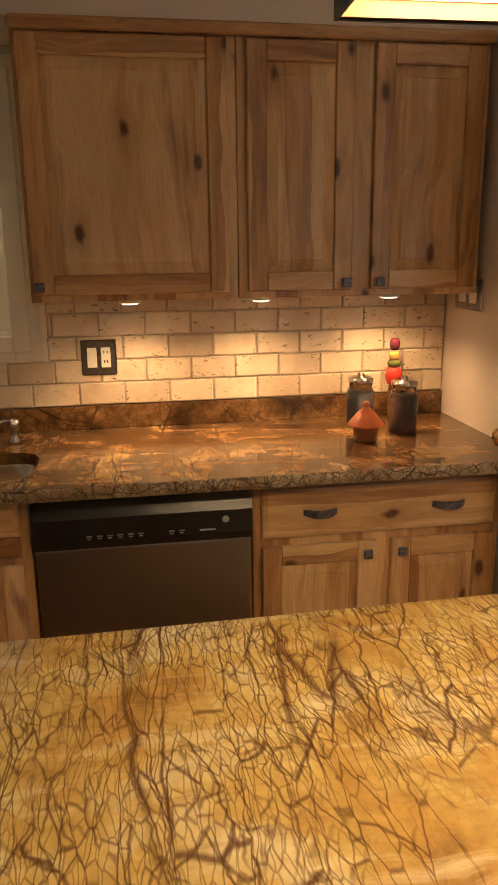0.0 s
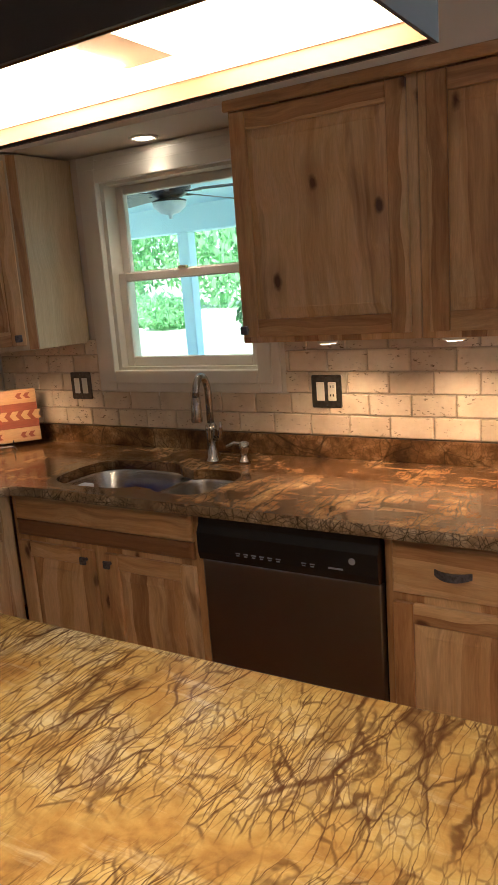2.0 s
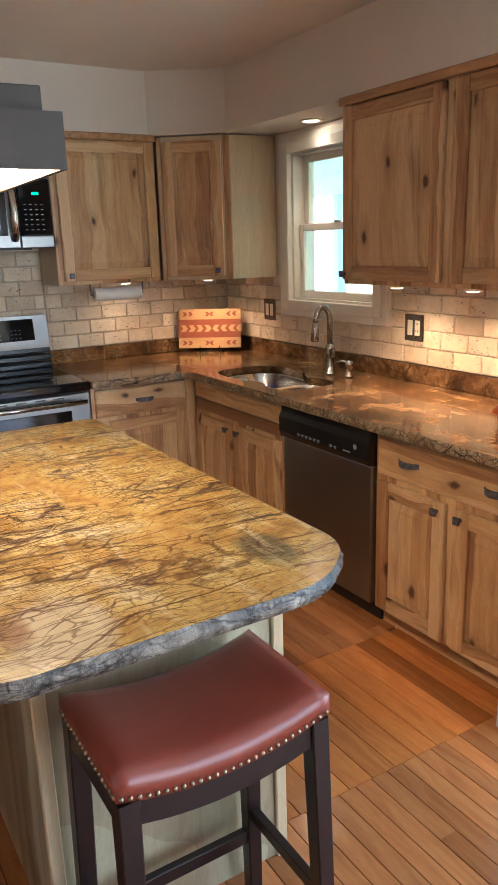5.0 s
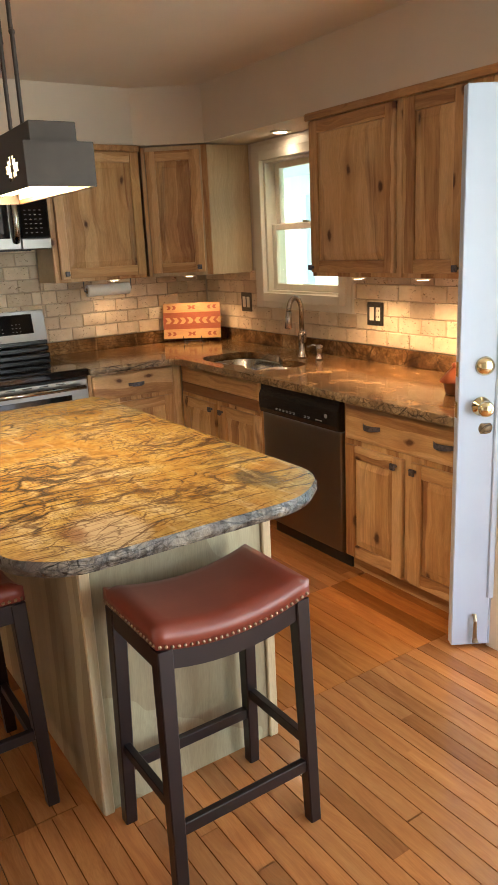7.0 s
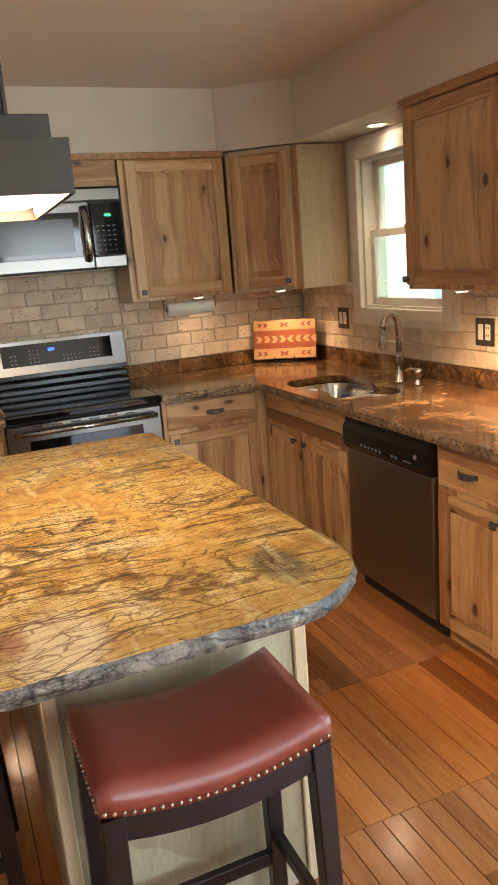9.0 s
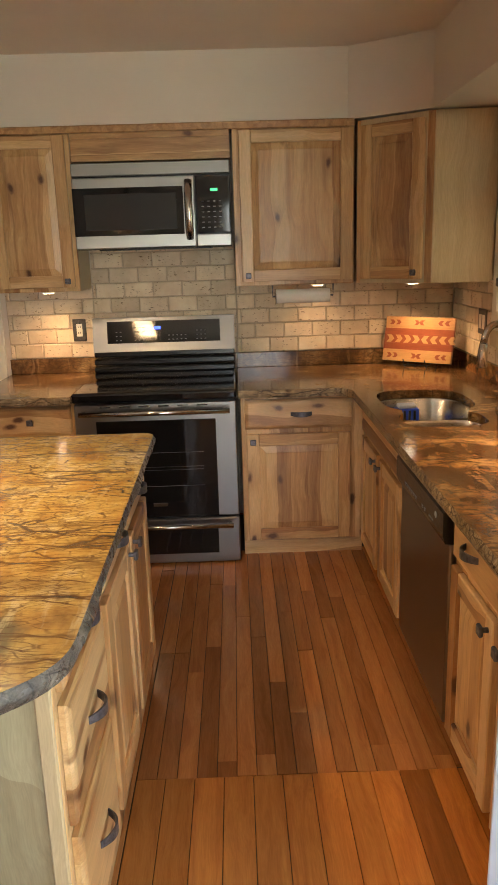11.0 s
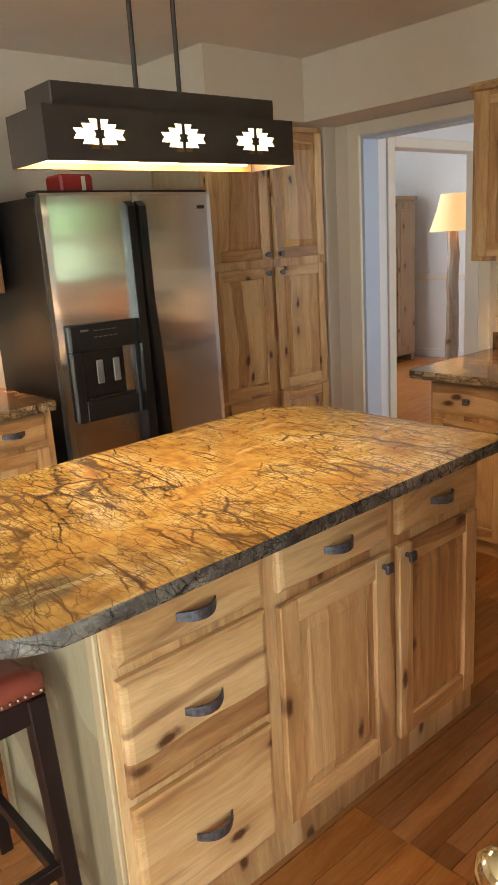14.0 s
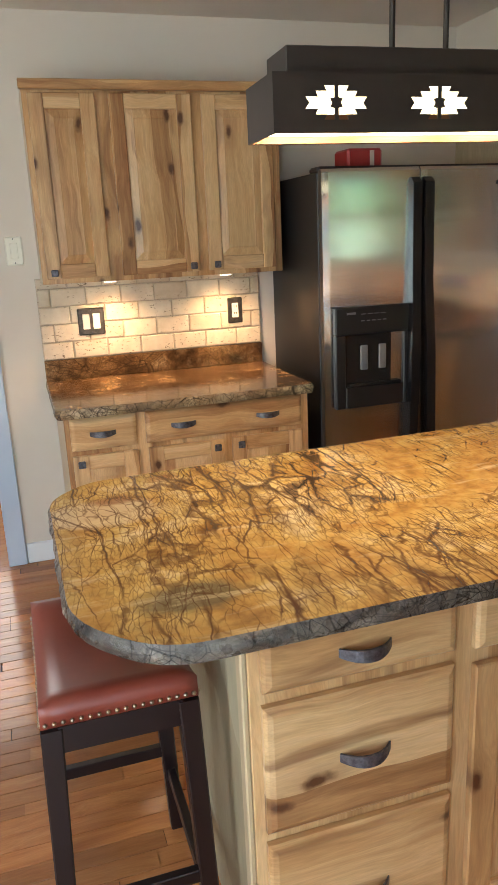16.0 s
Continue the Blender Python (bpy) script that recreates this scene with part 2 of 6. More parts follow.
paint = speckled("wall_paint", (0.66, 0.585, 0.50), (0.69, 0.615, 0.53), 3.0, 0.85, 0.05)
ceil_paint = speckled("ceiling_paint", (0.70, 0.63, 0.55), (0.74, 0.67, 0.59), 2.5, 0.9, 0.06)
white_paint = speckled("white_wall_paint", (0.74, 0.75, 0.76), (0.78, 0.79, 0.80), 3.0, 0.8, 0.04)
trim_paint = speckled("cream_trim", (0.72, 0.67, 0.57), (0.77, 0.72, 0.62), 5.0, 0.4, 0.03)
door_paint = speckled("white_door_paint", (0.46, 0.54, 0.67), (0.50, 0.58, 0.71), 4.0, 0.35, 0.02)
grout = speckled("grout", (0.46, 0.38, 0.28), (0.54, 0.45, 0.34), 60.0, 0.95, 0.2)
black = mk("black_plastic", (0.012, 0.012, 0.013), 0.25)
black_matt = mk("black_satin_plastic", (0.012, 0.012, 0.013), 0.42)
glass_black = mk("black_glass", (0.006, 0.006, 0.007), 0.06)
iron = speckled("dark_iron", (0.07, 0.07, 0.08), (0.19, 0.19, 0.215), 90.0, 0.42, 0.25, 0.7)
bronze = speckled("dark_bronze_sheet", (0.035, 0.026, 0.021), (0.05, 0.038, 0.031), 8.0, 0.5, 0.03, 0.4)
chrome = mk("brushed_nickel", (0.50, 0.48, 0.45), 0.16, 1.0)
brass = mk("polished_brass", (0.78, 0.66, 0.40), 0.14, 1.0)
white_plastic = mk("ivory_plastic", (0.78, 0.74, 0.62), 0.35)
espresso = speckled("espresso_wood", (0.007, 0.0035, 0.004), (0.013, 0.006, 0.006), 12.0, 0.36, 0.03)
leather = speckled("red_leather", (0.20, 0.038, 0.022), (0.245, 0.052, 0.03), 9.0, 0.36, 0.06)
nail_metal = mk("antique_nickel", (0.36, 0.29, 0.20), 0.32, 1.0)
paper = speckled("paper_towel", (0.80, 0.78, 0.74), (0.85, 0.83, 0.80), 40.0, 0.95, 0.3)
glow = mk("lamp_diffuser", (0.9, 0.9, 0.9), 0.5, 0.0, (1.0, 0.69, 0.38), 18.0)
star_glow = mk("lit_mica_panel", (0.9, 0.8, 0.6), 0.5, 0.0, (1.0, 0.80, 0.45), 0.9)
can_glow = mk("lit_bulb", (0.9, 0.9, 0.9), 0.5, 0.0, (1.0, 0.80, 0.55), 5.0)
shade_glow = mk("lit_lamp_shade", (0.85, 0.65, 0.40), 0.8, 0.0, (1.0, 0.50, 0.15), 0.13)
blue_led = mk("blue_display", (0.0, 0.0, 0.1), 0.3, 0.0, (0.03, 0.08, 1.0), 0.9)
green_led = mk("green_display", (0.0, 0.1, 0.0), 0.3, 0.0, (0.05, 1.0, 0.3), 0.35)
pale_print = mk("pale_print", (0.26, 0.26, 0.27), 0.5)
blue_plastic = mk("blue_plastic", (0.01, 0.06, 0.55), 0.4)


def brushed(name, colour, rough, aniso):
    """Stainless steel with upright brushing, which spreads its reflections sideways."""
    m = mk(name, colour, rough, 1.0)
    f = noise_of(m, coords(m, (220.0, 220.0, 2.0)), 1.0, 3.0)
    put(m, ramp(m, f, [(0.3, (rough - 0.006,) * 3), (0.7, (rough + 0.006,) * 3)]), "Roughness")
    bs(m).inputs["Anisotropic"].default_value = aniso
    put(m, nd(m, "Tangent", direction_type="RADIAL", axis="Z").outputs[0], "Tangent")
    return m


steel = brushed("brushed_stainless", (0.29, 0.28, 0.265), 0.31, 0.7)
fridge_steel = brushed("fridge_stainless", (0.80, 0.80, 0.79), 0.165, 1.0)
basin_steel = brushed("basin_stainless", (0.55, 0.54, 0.52), 0.24, 0.0)


def glassy(name, colour=(1, 1, 1), rough=0.0):
    m = mk(name, colour, rough)
    bs(m).inputs["Transmission Weight"].default_value = 1.0
    bs(m).inputs["IOR"].default_value = 1.45
    return m


pane = glassy("window_glass")
jar_glass = glassy("jar_glass")


def travertine():
    m = mk("travertine", rough=0.62)
    v = coords(m)
    f = noise_of(m, v, 9.0, 5.0, 0.62)
    col = ramp(m, f, [(0.28, (0.56, 0.45, 0.32)), (0.5, (0.67, 0.56, 0.42)), (0.72, (0.75, 0.66, 0.52))])
    r = nd(m, "ObjectInfo").outputs["Random"]
    col = blend(m, 1.0, col, ramp(m, r, [(0.0, (0.86, 0.83, 0.78)), (0.5, (1.0, 0.99, 0.97)), (1.0, (1.12, 1.11, 1.08))]), "MULTIPLY")
    pits = noise_of(m, nd(m, "Mapping", {"Vector": v, "Scale": (1, 1, 2.2)}).outputs[0], 55.0, 3.0, 0.6)
    pm = nd(m, "Math", {0: grey(m, pits, 0.40, 0.33), 1: grey(m, noise_of(m, v, 13.0, 2.0), 0.45, 0.58)}, operation="MULTIPLY").outputs[0]
    col = blend(m, pm, col, (0.16, 0.10, 0.05))
    put(m, col, "Base Color")
    bump(m, nd(m, "Math", {0: f, 1: pm}, operation="SUBTRACT").outputs[0], 0.35, 0.003)
    return m


stone_tile = travertine()


# ---- mesh tools ----
ORIGIN = {}


def thing(name, at=(0, 0, 0), label="", category="", group="", kind=""):
    ob = new(name)
    ob.location = at
    ob.empty_display_size = 0.1
    ORIGIN[ob.name] = Vector(at)
    return tagged(ob, label, category, group, kind)


def part(name, bm, material, parent=None, label="", smooth=False):
    """Links a bmesh, given in the same space as its thing's base, as one mesh under that thing or part."""
    me = bpy.data.meshes.new(name)
    bmesh.ops.recalc_face_normals(bm, faces=bm.faces)
    o = ORIGIN.get(parent.name, Vector()) if parent else Vector()
    if o.length:
        bmesh.ops.translate(bm, vec=-o, verts=bm.verts)
    for f in bm.faces:
        f.smooth = smooth
    bm.to_mesh(me)
    bm.free()
    for m in material if isinstance(material, (list, tuple)) else (material,):
        me.materials.append(m)
    ob = new(name, me)
    if parent:
        ob.parent = parent
        ORIGIN[ob.name] = o
    return tagged(ob, label)


def solid(name, bm, material, label="", category="", group="", kind="", smooth=False):
    return tagged(part(name, bm, material, None, label, smooth), label, category, group, kind)


def box(bm, x0, x1, y0, y1, z0, z1, bevel=0.0, seg=1):
    r = bmesh.ops.create_cube(bm, size=1.0)["verts"]
    for v in r:
        v.co = Vector(((x0 + x1) / 2 + v.co.x * (x1 - x0), (y0 + y1) / 2 + v.co.y * (y1 - y0), (z0 + z1) / 2 + v.co.z * (z1 - z0)))
    if bevel:
        edges = list({e for v in r for e in v.link_edges})
        bmesh.ops.bevel(bm, geom=edges, offset=bevel, segments=seg, affect="EDGES", profile=0.5)
    return bm


def bx(*a, **k):
    return box(bmesh.new(), *a, **k)


def rod(bm, a, b, r0, r1=None, n=12):
    a, b = Vector(a), Vector(b)
    d = b - a
    m = Matrix.Translation((a + b) / 2) @ d.to_track_quat("Z", "Y").to_matrix().to_4x4()
    bmesh.ops.create_cone(bm, cap_ends=True, segments=n, radius1=r0, radius2=r0 if r1 is None else r1, depth=d.length, matrix=m)
    return bm


def lathe(profile, at=(0, 0, 0), n=24, squash=(1, 1)):
    bm = bmesh.new()
    rings = [[bm.verts.new((at[0] + r * math.cos(2 * math.pi * k / n) * squash[0], at[1] + r * math.sin(2 * math.pi * k / n) * squash[1], at[2] + z)) for k in range(n)] for r, z in profile]
    for a, b in zip(rings, rings[1:]):
        for k in range(n):
            bm.faces.new((a[k], a[(k + 1) % n], b[(k + 1) % n], b[k]))
    bm.faces.new(rings[0][::-1])
    bm.faces.new(rings[-1])
    return bm


def tube(points, r, n=10, bm=None):
    """A round bar along a line of points; r may be one radius or one for each point."""
    bm = bm or bmesh.new()
    pts = [Vector(p) for p in points]
    rs = r if isinstance(r, (list, tuple)) else [r] * len(pts)
    rings = []
    up = Vector((0.31, 0.17, 0.93)).normalized()
    for k, p in enumerate(pts):
        d = (pts[min(k + 1, len(pts) - 1)] - pts[max(k - 1, 0)]).normalized()
        a = d.cross(up).normalized()
        b = d.cross(a)
        rings.append([bm.verts.new(p + (a * math.cos(2 * math.pi * j / n) + b * math.sin(2 * math.pi * j / n)) * rs[k]) for j in range(n)])
    for a, b in zip(rings, rings[1:]):
        for j in range(n):
            bm.faces.new((a[j], a[(j + 1) % n], b[(j + 1) % n], b[j]))
    bm.faces.new(rings[0][::-1])
    bm.faces.new(rings[-1])
    return bm


def prism(poly, z0, z1):
    bm = bmesh.new()
    lo = [bm.verts.new((x, y, z0)) for x, y in poly]
    hi = [bm.verts.new((x, y, z1)) for x, y in poly]
    n = len(poly)
    for k in range(n):
        bm.faces.new((lo[k], lo[(k + 1) % n], hi[(k + 1) % n], hi[k]))
    bm.faces.new(lo[::-1])
    bm.faces.new(hi)
    return bm


def rounded(poly, radii, n=6):
    """A polygon with its corners rounded."""
    out = []
    for k, p in enumerate(poly):
        p, a, b = Vector(p), Vector(poly[k - 1]), Vector(poly[(k + 1) % len(poly)])
        r = radii[k]
        if not r:
            out.append(tuple(p))
            continue
        u, w = (a - p).normalized(), (b - p).normalized()
        for j in range(n + 1):
            t = j / n
            q = p + u * r * (1 - t) ** 2 + w * r * t ** 2
            out.append(tuple(q))
    return out


def dense(poly, step):
    out = []
    for k, p in enumerate(poly):
        p, q = Vector(p), Vector(poly[(k + 1) % len(poly)])
        n = max(1, int((q - p).length / step))
        out += [tuple(p.lerp(q, j / n)) for j in range(n)]
    return out


def slab(poly, hole, z0, z1, chip):
    """A stone slab: a flat polished top and a broken, uneven edge. Returns the top and the edge."""
    top, edge = bmesh.new(), bmesh.new()
    pts = [Vector(p) for p in dense(poly, 0.014)]
    n = len(pts)
    side = []
    for k in range(n):
        d = pts[(k + 1) % n] - pts[k - 1]
        side.append(Vector((d.y, -d.x)).normalized())
    area = sum(pts[k].x * pts[(k + 1) % n].y - pts[(k + 1) % n].x * pts[k].y for k in range(n))
    if area < 0:
        side = [-s for s in side]
    levels = [(z1, 0.0), (z1 - 0.004, 0.35), (z1 - 0.4 * (z1 - z0), 1.0), (z0 + 0.3 * (z1 - z0), 0.9), (z0, 0.1)]
    rings = []
    for z, f in levels:
        ring = []
        for p, s in zip(pts, side):
            w = noise.noise((p.x * 30, p.y * 30, z * 60)) * 0.7 + noise.noise((p.x * 9, p.y * 9, 3 + z * 20))
            ring.append((p + s * (chip * (w * 0.6 + 0.5) * f)).to_3d() + Vector((0, 0, z)))
        rings.append(ring)
    vr = [[edge.verts.new(v) for v in ring] for ring in rings]
    for a, b in zip(vr, vr[1:]):
        for k in range(n):
            edge.faces.new((a[k], a[(k + 1) % n], b[(k + 1) % n], b[k]))
    edges = []
    for ring in [[v for v in rings[0]]] + ([[Vector((x, y, z1)) for x, y in hole]] if hole else []):
        vs = [top.verts.new(v) for v in ring]
        edges += [top.edges.new((vs[k], vs[(k + 1) % len(vs)])) for k in range(len(vs))]
    bmesh.ops.triangle_fill(top, use_beauty=True, edges=edges)
    if hole:
        m = len(hole)
        a = [top.verts.new((x, y, z1)) for x, y in hole]
        b = [top.verts.new((x, y, z0)) for x, y in hole]
        for k in range(m):
            top.faces.new((a[k], a[(k + 1) % m], b[(k + 1) % m], b[k]))
    return top, edge



# ---- structure: floor, walls, soffits, ceiling ----
CEIL, SOFFIT = 2.376, 2.062
YN, YS, XW, XE = 2.87, -1.06, -1.458, 4.6      # inner faces of the kitchen walls
structure = dict(kind="structure")


def wall(name, label, boxes, material=paint):
    bm = bmesh.new()
    for b in boxes:
        box(bm, *b)
    return solid(name, bm, material, label, "wall", **structure)


wall("wall_north", "taupe painted wall with window and doorway openings", [
    (XW - 0.13, -0.73, YN, YN + 0.14, 0, CEIL), (-0.73, -0.01, YN, YN + 0.14, 0, 1.176), (-0.73, -0.01, YN, YN + 0.14, 1.956, CEIL),
    (-0.01, 1.90, YN, YN + 0.14, 0, CEIL), (1.90, 2.76, YN, YN + 0.14, 1.96, CEIL), (2.76, XE, YN, YN + 0.14, 0, CEIL)])
wall("wall_west", "taupe painted wall with a wide cased opening", [
    (XW - 0.13, XW, 0.345, YN, 0, CEIL), (XW - 0.13, XW, -0.42, 0.345, 1.99, CEIL), (XW - 0.13, XW, YS, -0.42, 0, CEIL)])
wall("wall_south", "pale painted wall behind fridge and cabinets", [
    (XW - 0.13, 1.90, YS - 0.13, YS, 0, CEIL), (1.90, 2.70, YS - 0.13, YS, 2.02, CEIL), (2.70, XE, YS - 0.13, YS, 0, CEIL)])
# the opening is assumed, made only to go with the added east light
wall("wall_east", "plain painted wall with an assumed wide opening for added daylight", [
    (XE, XE + 0.14, YS - 0.13, 1.58, 0, CEIL), (XE, XE + 0.14, 2.74, YN + 0.14, 0, CEIL), (XE, XE + 0.14, 1.58, 2.74, 0, 0.12), (XE, XE + 0.14, 1.58, 2.74, 2.05, CEIL)])
wall("wall_stub", "short painted wall at the counter end", [(1.50, 1.56, 2.24, YN, 0, CEIL)])
solid("ceiling", bx(XW - 0.13, XE + 0.14, YS - 0.13, YN + 0.14, CEIL, CEIL + 0.1), ceil_paint, "smooth painted ceiling", "ceiling", **structure)
solid("soffit_north", prism([(XW, 2.23), (-1.132, 2.23), (-0.885, 2.568), (3.2, 2.568), (3.2, YN), (XW, YN)], SOFFIT, CEIL), paint, "boxed soffit flush above the wall cabinets", "soffit", **structure)
solid("soffit_west", bx(XW, -1.132, -0.54, 2.23, SOFFIT, CEIL), paint, "boxed soffit above range wall and doorway", "soffit", **structure)
solid("soffit_south", bx(XW, -0.45, YS, -0.54, SOFFIT, CEIL), paint, "boxed soffit above the pantry cabinet", "soffit", **structure)

# dining end, hall and back room beyond the openings
HX, HY = -5.45, -3.3
wall("hall_wall_north", "white painted wall of the hall", [(HX, XW - 0.13, 2.87, 3.0, 0, CEIL)], white_paint)
wall("hall_wall_west", "white painted far wall", [(HX - 0.12, HX, HY, 3.0, 0, CEIL)], white_paint)
wall("hall_wall_south", "white painted wall with a cased opening", [
    (-2.45, XW - 0.13, -1.08, -0.95, 0, CEIL), (-3.60, -2.45, -1.08, -0.95, 2.03, CEIL), (HX, -3.60, -1.08, -0.95, 0, CEIL)], white_paint)
wall("back_wall_south", "white painted back wall", [(HX, XW - 0.13, HY - 0.12, HY, 0, CEIL)], white_paint)
wall("back_wall_east", "white painted side wall", [(XW - 0.25, XW - 0.13, HY, -1.08, 0, CEIL)], white_paint)
solid("hall_ceiling", bx(HX - 0.12, XW - 0.13, HY, 3.0, CEIL, CEIL + 0.1), ceil_paint, "plain painted ceiling of the hall", "ceiling", **structure)
solid("hall_floor", bx(HX - 0.12, XW - 0.0, HY, 3.0, -0.06, 0.0), floor_wood, "reddish oak floor of the hall", "floor", **structure)
wall("passage_wall", "plain white walls beyond the south doorway", [(1.5, 1.6, -3.0, YS - 0.13, 0, CEIL), (2.9, 3.0, -3.0, YS - 0.13, 0, CEIL), (1.5, 3.0, -3.1, -3.0, 0, CEIL)], white_paint)
solid("passage_floor", bx(1.5, 3.0, -3.1, YS, -0.06, 0.0), floor_wood, "oak floor beyond the doorway", "floor", **structure)
solid("passage_ceiling", bx(1.5, 3.0, -3.1, YS - 0.13, CEIL, CEIL + 0.1), ceil_paint, "plain ceiling beyond the doorway", "ceiling", **structure)


def trim(name, boxes, label, material=trim_paint, bevel=0.004):
    bm = bmesh.new()
    for b in boxes:
        box(bm, *b, bevel=bevel)
    return solid(name, bm, material, label, "trim", **structure)


trim("door_casing_west", [(XW, XW + 0.02, -0.505, -0.42, 0, 2.06), (XW, XW + 0.02, 0.345, 0.41, 0, 2.06), (XW, XW + 0.02, -0.42, 0.345, 1.99, 2.06)], "cream painted casing round the wide opening")
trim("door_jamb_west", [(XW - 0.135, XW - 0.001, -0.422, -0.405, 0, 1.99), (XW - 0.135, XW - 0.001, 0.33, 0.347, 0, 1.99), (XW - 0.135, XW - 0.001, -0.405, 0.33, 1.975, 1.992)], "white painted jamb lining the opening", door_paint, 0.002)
trim("hall_casing", [(-2.45, -2.37, -0.95, -0.93, 0, 2.1), (-3.68, -3.60, -0.95, -0.93, 0, 2.1), (-3.60, -2.45, -0.95, -0.93, 2.03, 2.1), (-3.60, -3.585, -1.08, -0.95, 0, 2.03), (-2.465, -2.45, -1.08, -0.95, 0, 2.03)], "cream casing of the hall opening")
trim("chair_rail", [(HX, -3.68, -0.95, -0.925, 0.90, 0.96), (HX, HX + 0.025, HY, -1.08, 0.90, 0.96), (HX, HX + 0.025, -0.95, 2.87, 0.90, 0.96)], "painted chair rail along the white walls")
trim("baseboard_hall", [(HX, -3.68, -0.95, -0.935, 0, 0.10), (HX, HX + 0.015, HY, -1.08, 0, 0.10), (HX, HX + 0.015, -0.95, 2.87, 0, 0.10)], "painted baseboard of the hall rooms", white_paint)
trim("baseboard_south", [(1.63, 1.812, YS, YS + 0.013, 0, 0.10), (2.80, XE, YS, YS + 0.013, 0, 0.10), (XE - 0.013, XE, YS, 1.58, 0, 0.10), (2.85, XE, YN - 0.013, YN, 0, 0.10)], "white painted baseboard", white_paint)
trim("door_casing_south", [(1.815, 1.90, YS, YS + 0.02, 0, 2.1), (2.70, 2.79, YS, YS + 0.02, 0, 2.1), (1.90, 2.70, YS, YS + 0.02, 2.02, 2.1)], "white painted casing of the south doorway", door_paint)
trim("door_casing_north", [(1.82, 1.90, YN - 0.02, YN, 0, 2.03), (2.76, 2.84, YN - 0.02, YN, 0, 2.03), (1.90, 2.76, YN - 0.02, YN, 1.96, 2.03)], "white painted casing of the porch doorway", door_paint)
solid("filler_panel", bx(XW, -1.362, YS, -0.612, 0, SOFFIT), paint, "painted filler beside the pantry", "wall", **structure)

# ---- window over the sink ----
WX0, WX1, WZ0, WZ1 = -0.73, -0.01, 1.176, 1.956
win = thing("window_1", (-0.37, 2.87, 1.19), "cream framed double-hung window above the sink", "window", kind="structure")
bm = bmesh.new()
for k, (o, d) in enumerate(((0.0, 0.012), (0.02, 0.022), (0.055, 0.032))):
    a0, a1, c0, c1 = WX0 - 0.10 + o, WX1 + 0.105 - o, WZ0 - 0.10 + o, WZ1 + 0.10 - o
    i = 0.003 + 0.003 * k
    box(bm, a0, WX0 + i, YN - d, YN - 0.0005 * k, c0, c1, 0.003)
    box(bm, WX1 - i, a1, YN - d, YN - 0.0005 * k, c0, c1, 0.003)
    box(bm, WX0 + i, WX1 - i, YN - d, YN - 0.0005 * k, WZ1 - i, c1, 0.003)
    box(bm, WX0 + i, WX1 - i, YN - d, YN - 0.0005 * k, c0, WZ0 + i, 0.003)
part("window_casing", bm, trim_paint, win)
bm = bmesh.new()
box(bm, WX0, WX0 + 0.025, YN, YN + 0.14, WZ0, WZ1)
box(bm, WX1 - 0.025, WX1, YN, YN + 0.14, WZ0, WZ1)
box(bm, WX0 + 0.025, WX1 - 0.025, YN, YN + 0.14, WZ1 - 0.02, WZ1)
box(bm, WX0 + 0.025, WX1 - 0.025, YN, YN + 0.14, WZ0, WZ0 + 0.02)
part("window_frame", bm, trim_paint, win)
for nm, y0, z0, z1 in (("lower_sash", 0.035, WZ0 + 0.02, 1.585), ("upper_sash", 0.07, 1.55, WZ1 - 0.02)):
    bm = bmesh.new()
    x0, x1 = WX0 + 0.025, WX1 - 0.025
    box(bm, x0, x0 + 0.04, YN + y0, YN + y0 + 0.032, z0, z1, 0.004)
    box(bm, x1 - 0.04, x1, YN + y0, YN + y0 + 0.032, z0, z1, 0.004)
    box(bm, x0 + 0.04, x1 - 0.04, YN + y0, YN + y0 + 0.032, z0, z0 + 0.04, 0.004)
    box(bm, x0 + 0.04, x1 - 0.04, YN + y0, YN + y0 + 0.032, z1 - 0.035, z1, 0.004)
    sash = part(nm, bm, trim_paint, win)
    g = part("pane", bx(x0 + 0.035, x1 - 0.035, YN + y0 + 0.013, YN + y0 + 0.018, z0 + 0.035, z1 - 0.03), pane, sash)
    g.visible_shadow = False
bm = bmesh.new()
box(bm, -0.39, -0.35, YN + 0.028, YN + 0.05, 1.585, 1.597, 0.003)
part("sash_lock", bm, nail_metal, win)

# ---- cabinets ----
def facing(x, y, z, turn):
    return pose(x, y, z, 0, 0, turn)


def pull(at, length=0.10):
    """A bowed strap handle, standing off a front that faces -y."""
    bm = bmesh.new()
    n, h = 12, 0.011
    rows = []
    for k in range(n + 1):
        t = -1 + 2 * k / n
        y = -0.028 * (1 - abs(t) ** 2.2) - 0.002
        hh = h * (0.75 + 0.35 * (1 - t * t))
        x = t * length / 2
        rows.append([bm.verts.new((at[0] + x, at[1] + yy, at[2] + zz)) for yy, zz in ((y, -hh), (y, hh), (y + 0.005, hh), (y + 0.005, -hh))])
    for a, b in zip(rows, rows[1:]):
        for j in range(4):
            bm.faces.new((a[j], a[(j + 1) % 4], b[(j + 1) % 4], b[j]))
    bm.faces.new(rows[0])
    bm.faces.new(rows[-1][::-1])
    return bm


def knob_mesh(at):
    bm = bmesh.new()
    x, y, z = at
    rod(bm, (x, y, z), (x, y - 0.016, z), 0.007, n=8)
    box(bm, x - 0.014, x + 0.014, y - 0.026, y - 0.015, z - 0.014, z + 0.014, 0.003)
    return bm


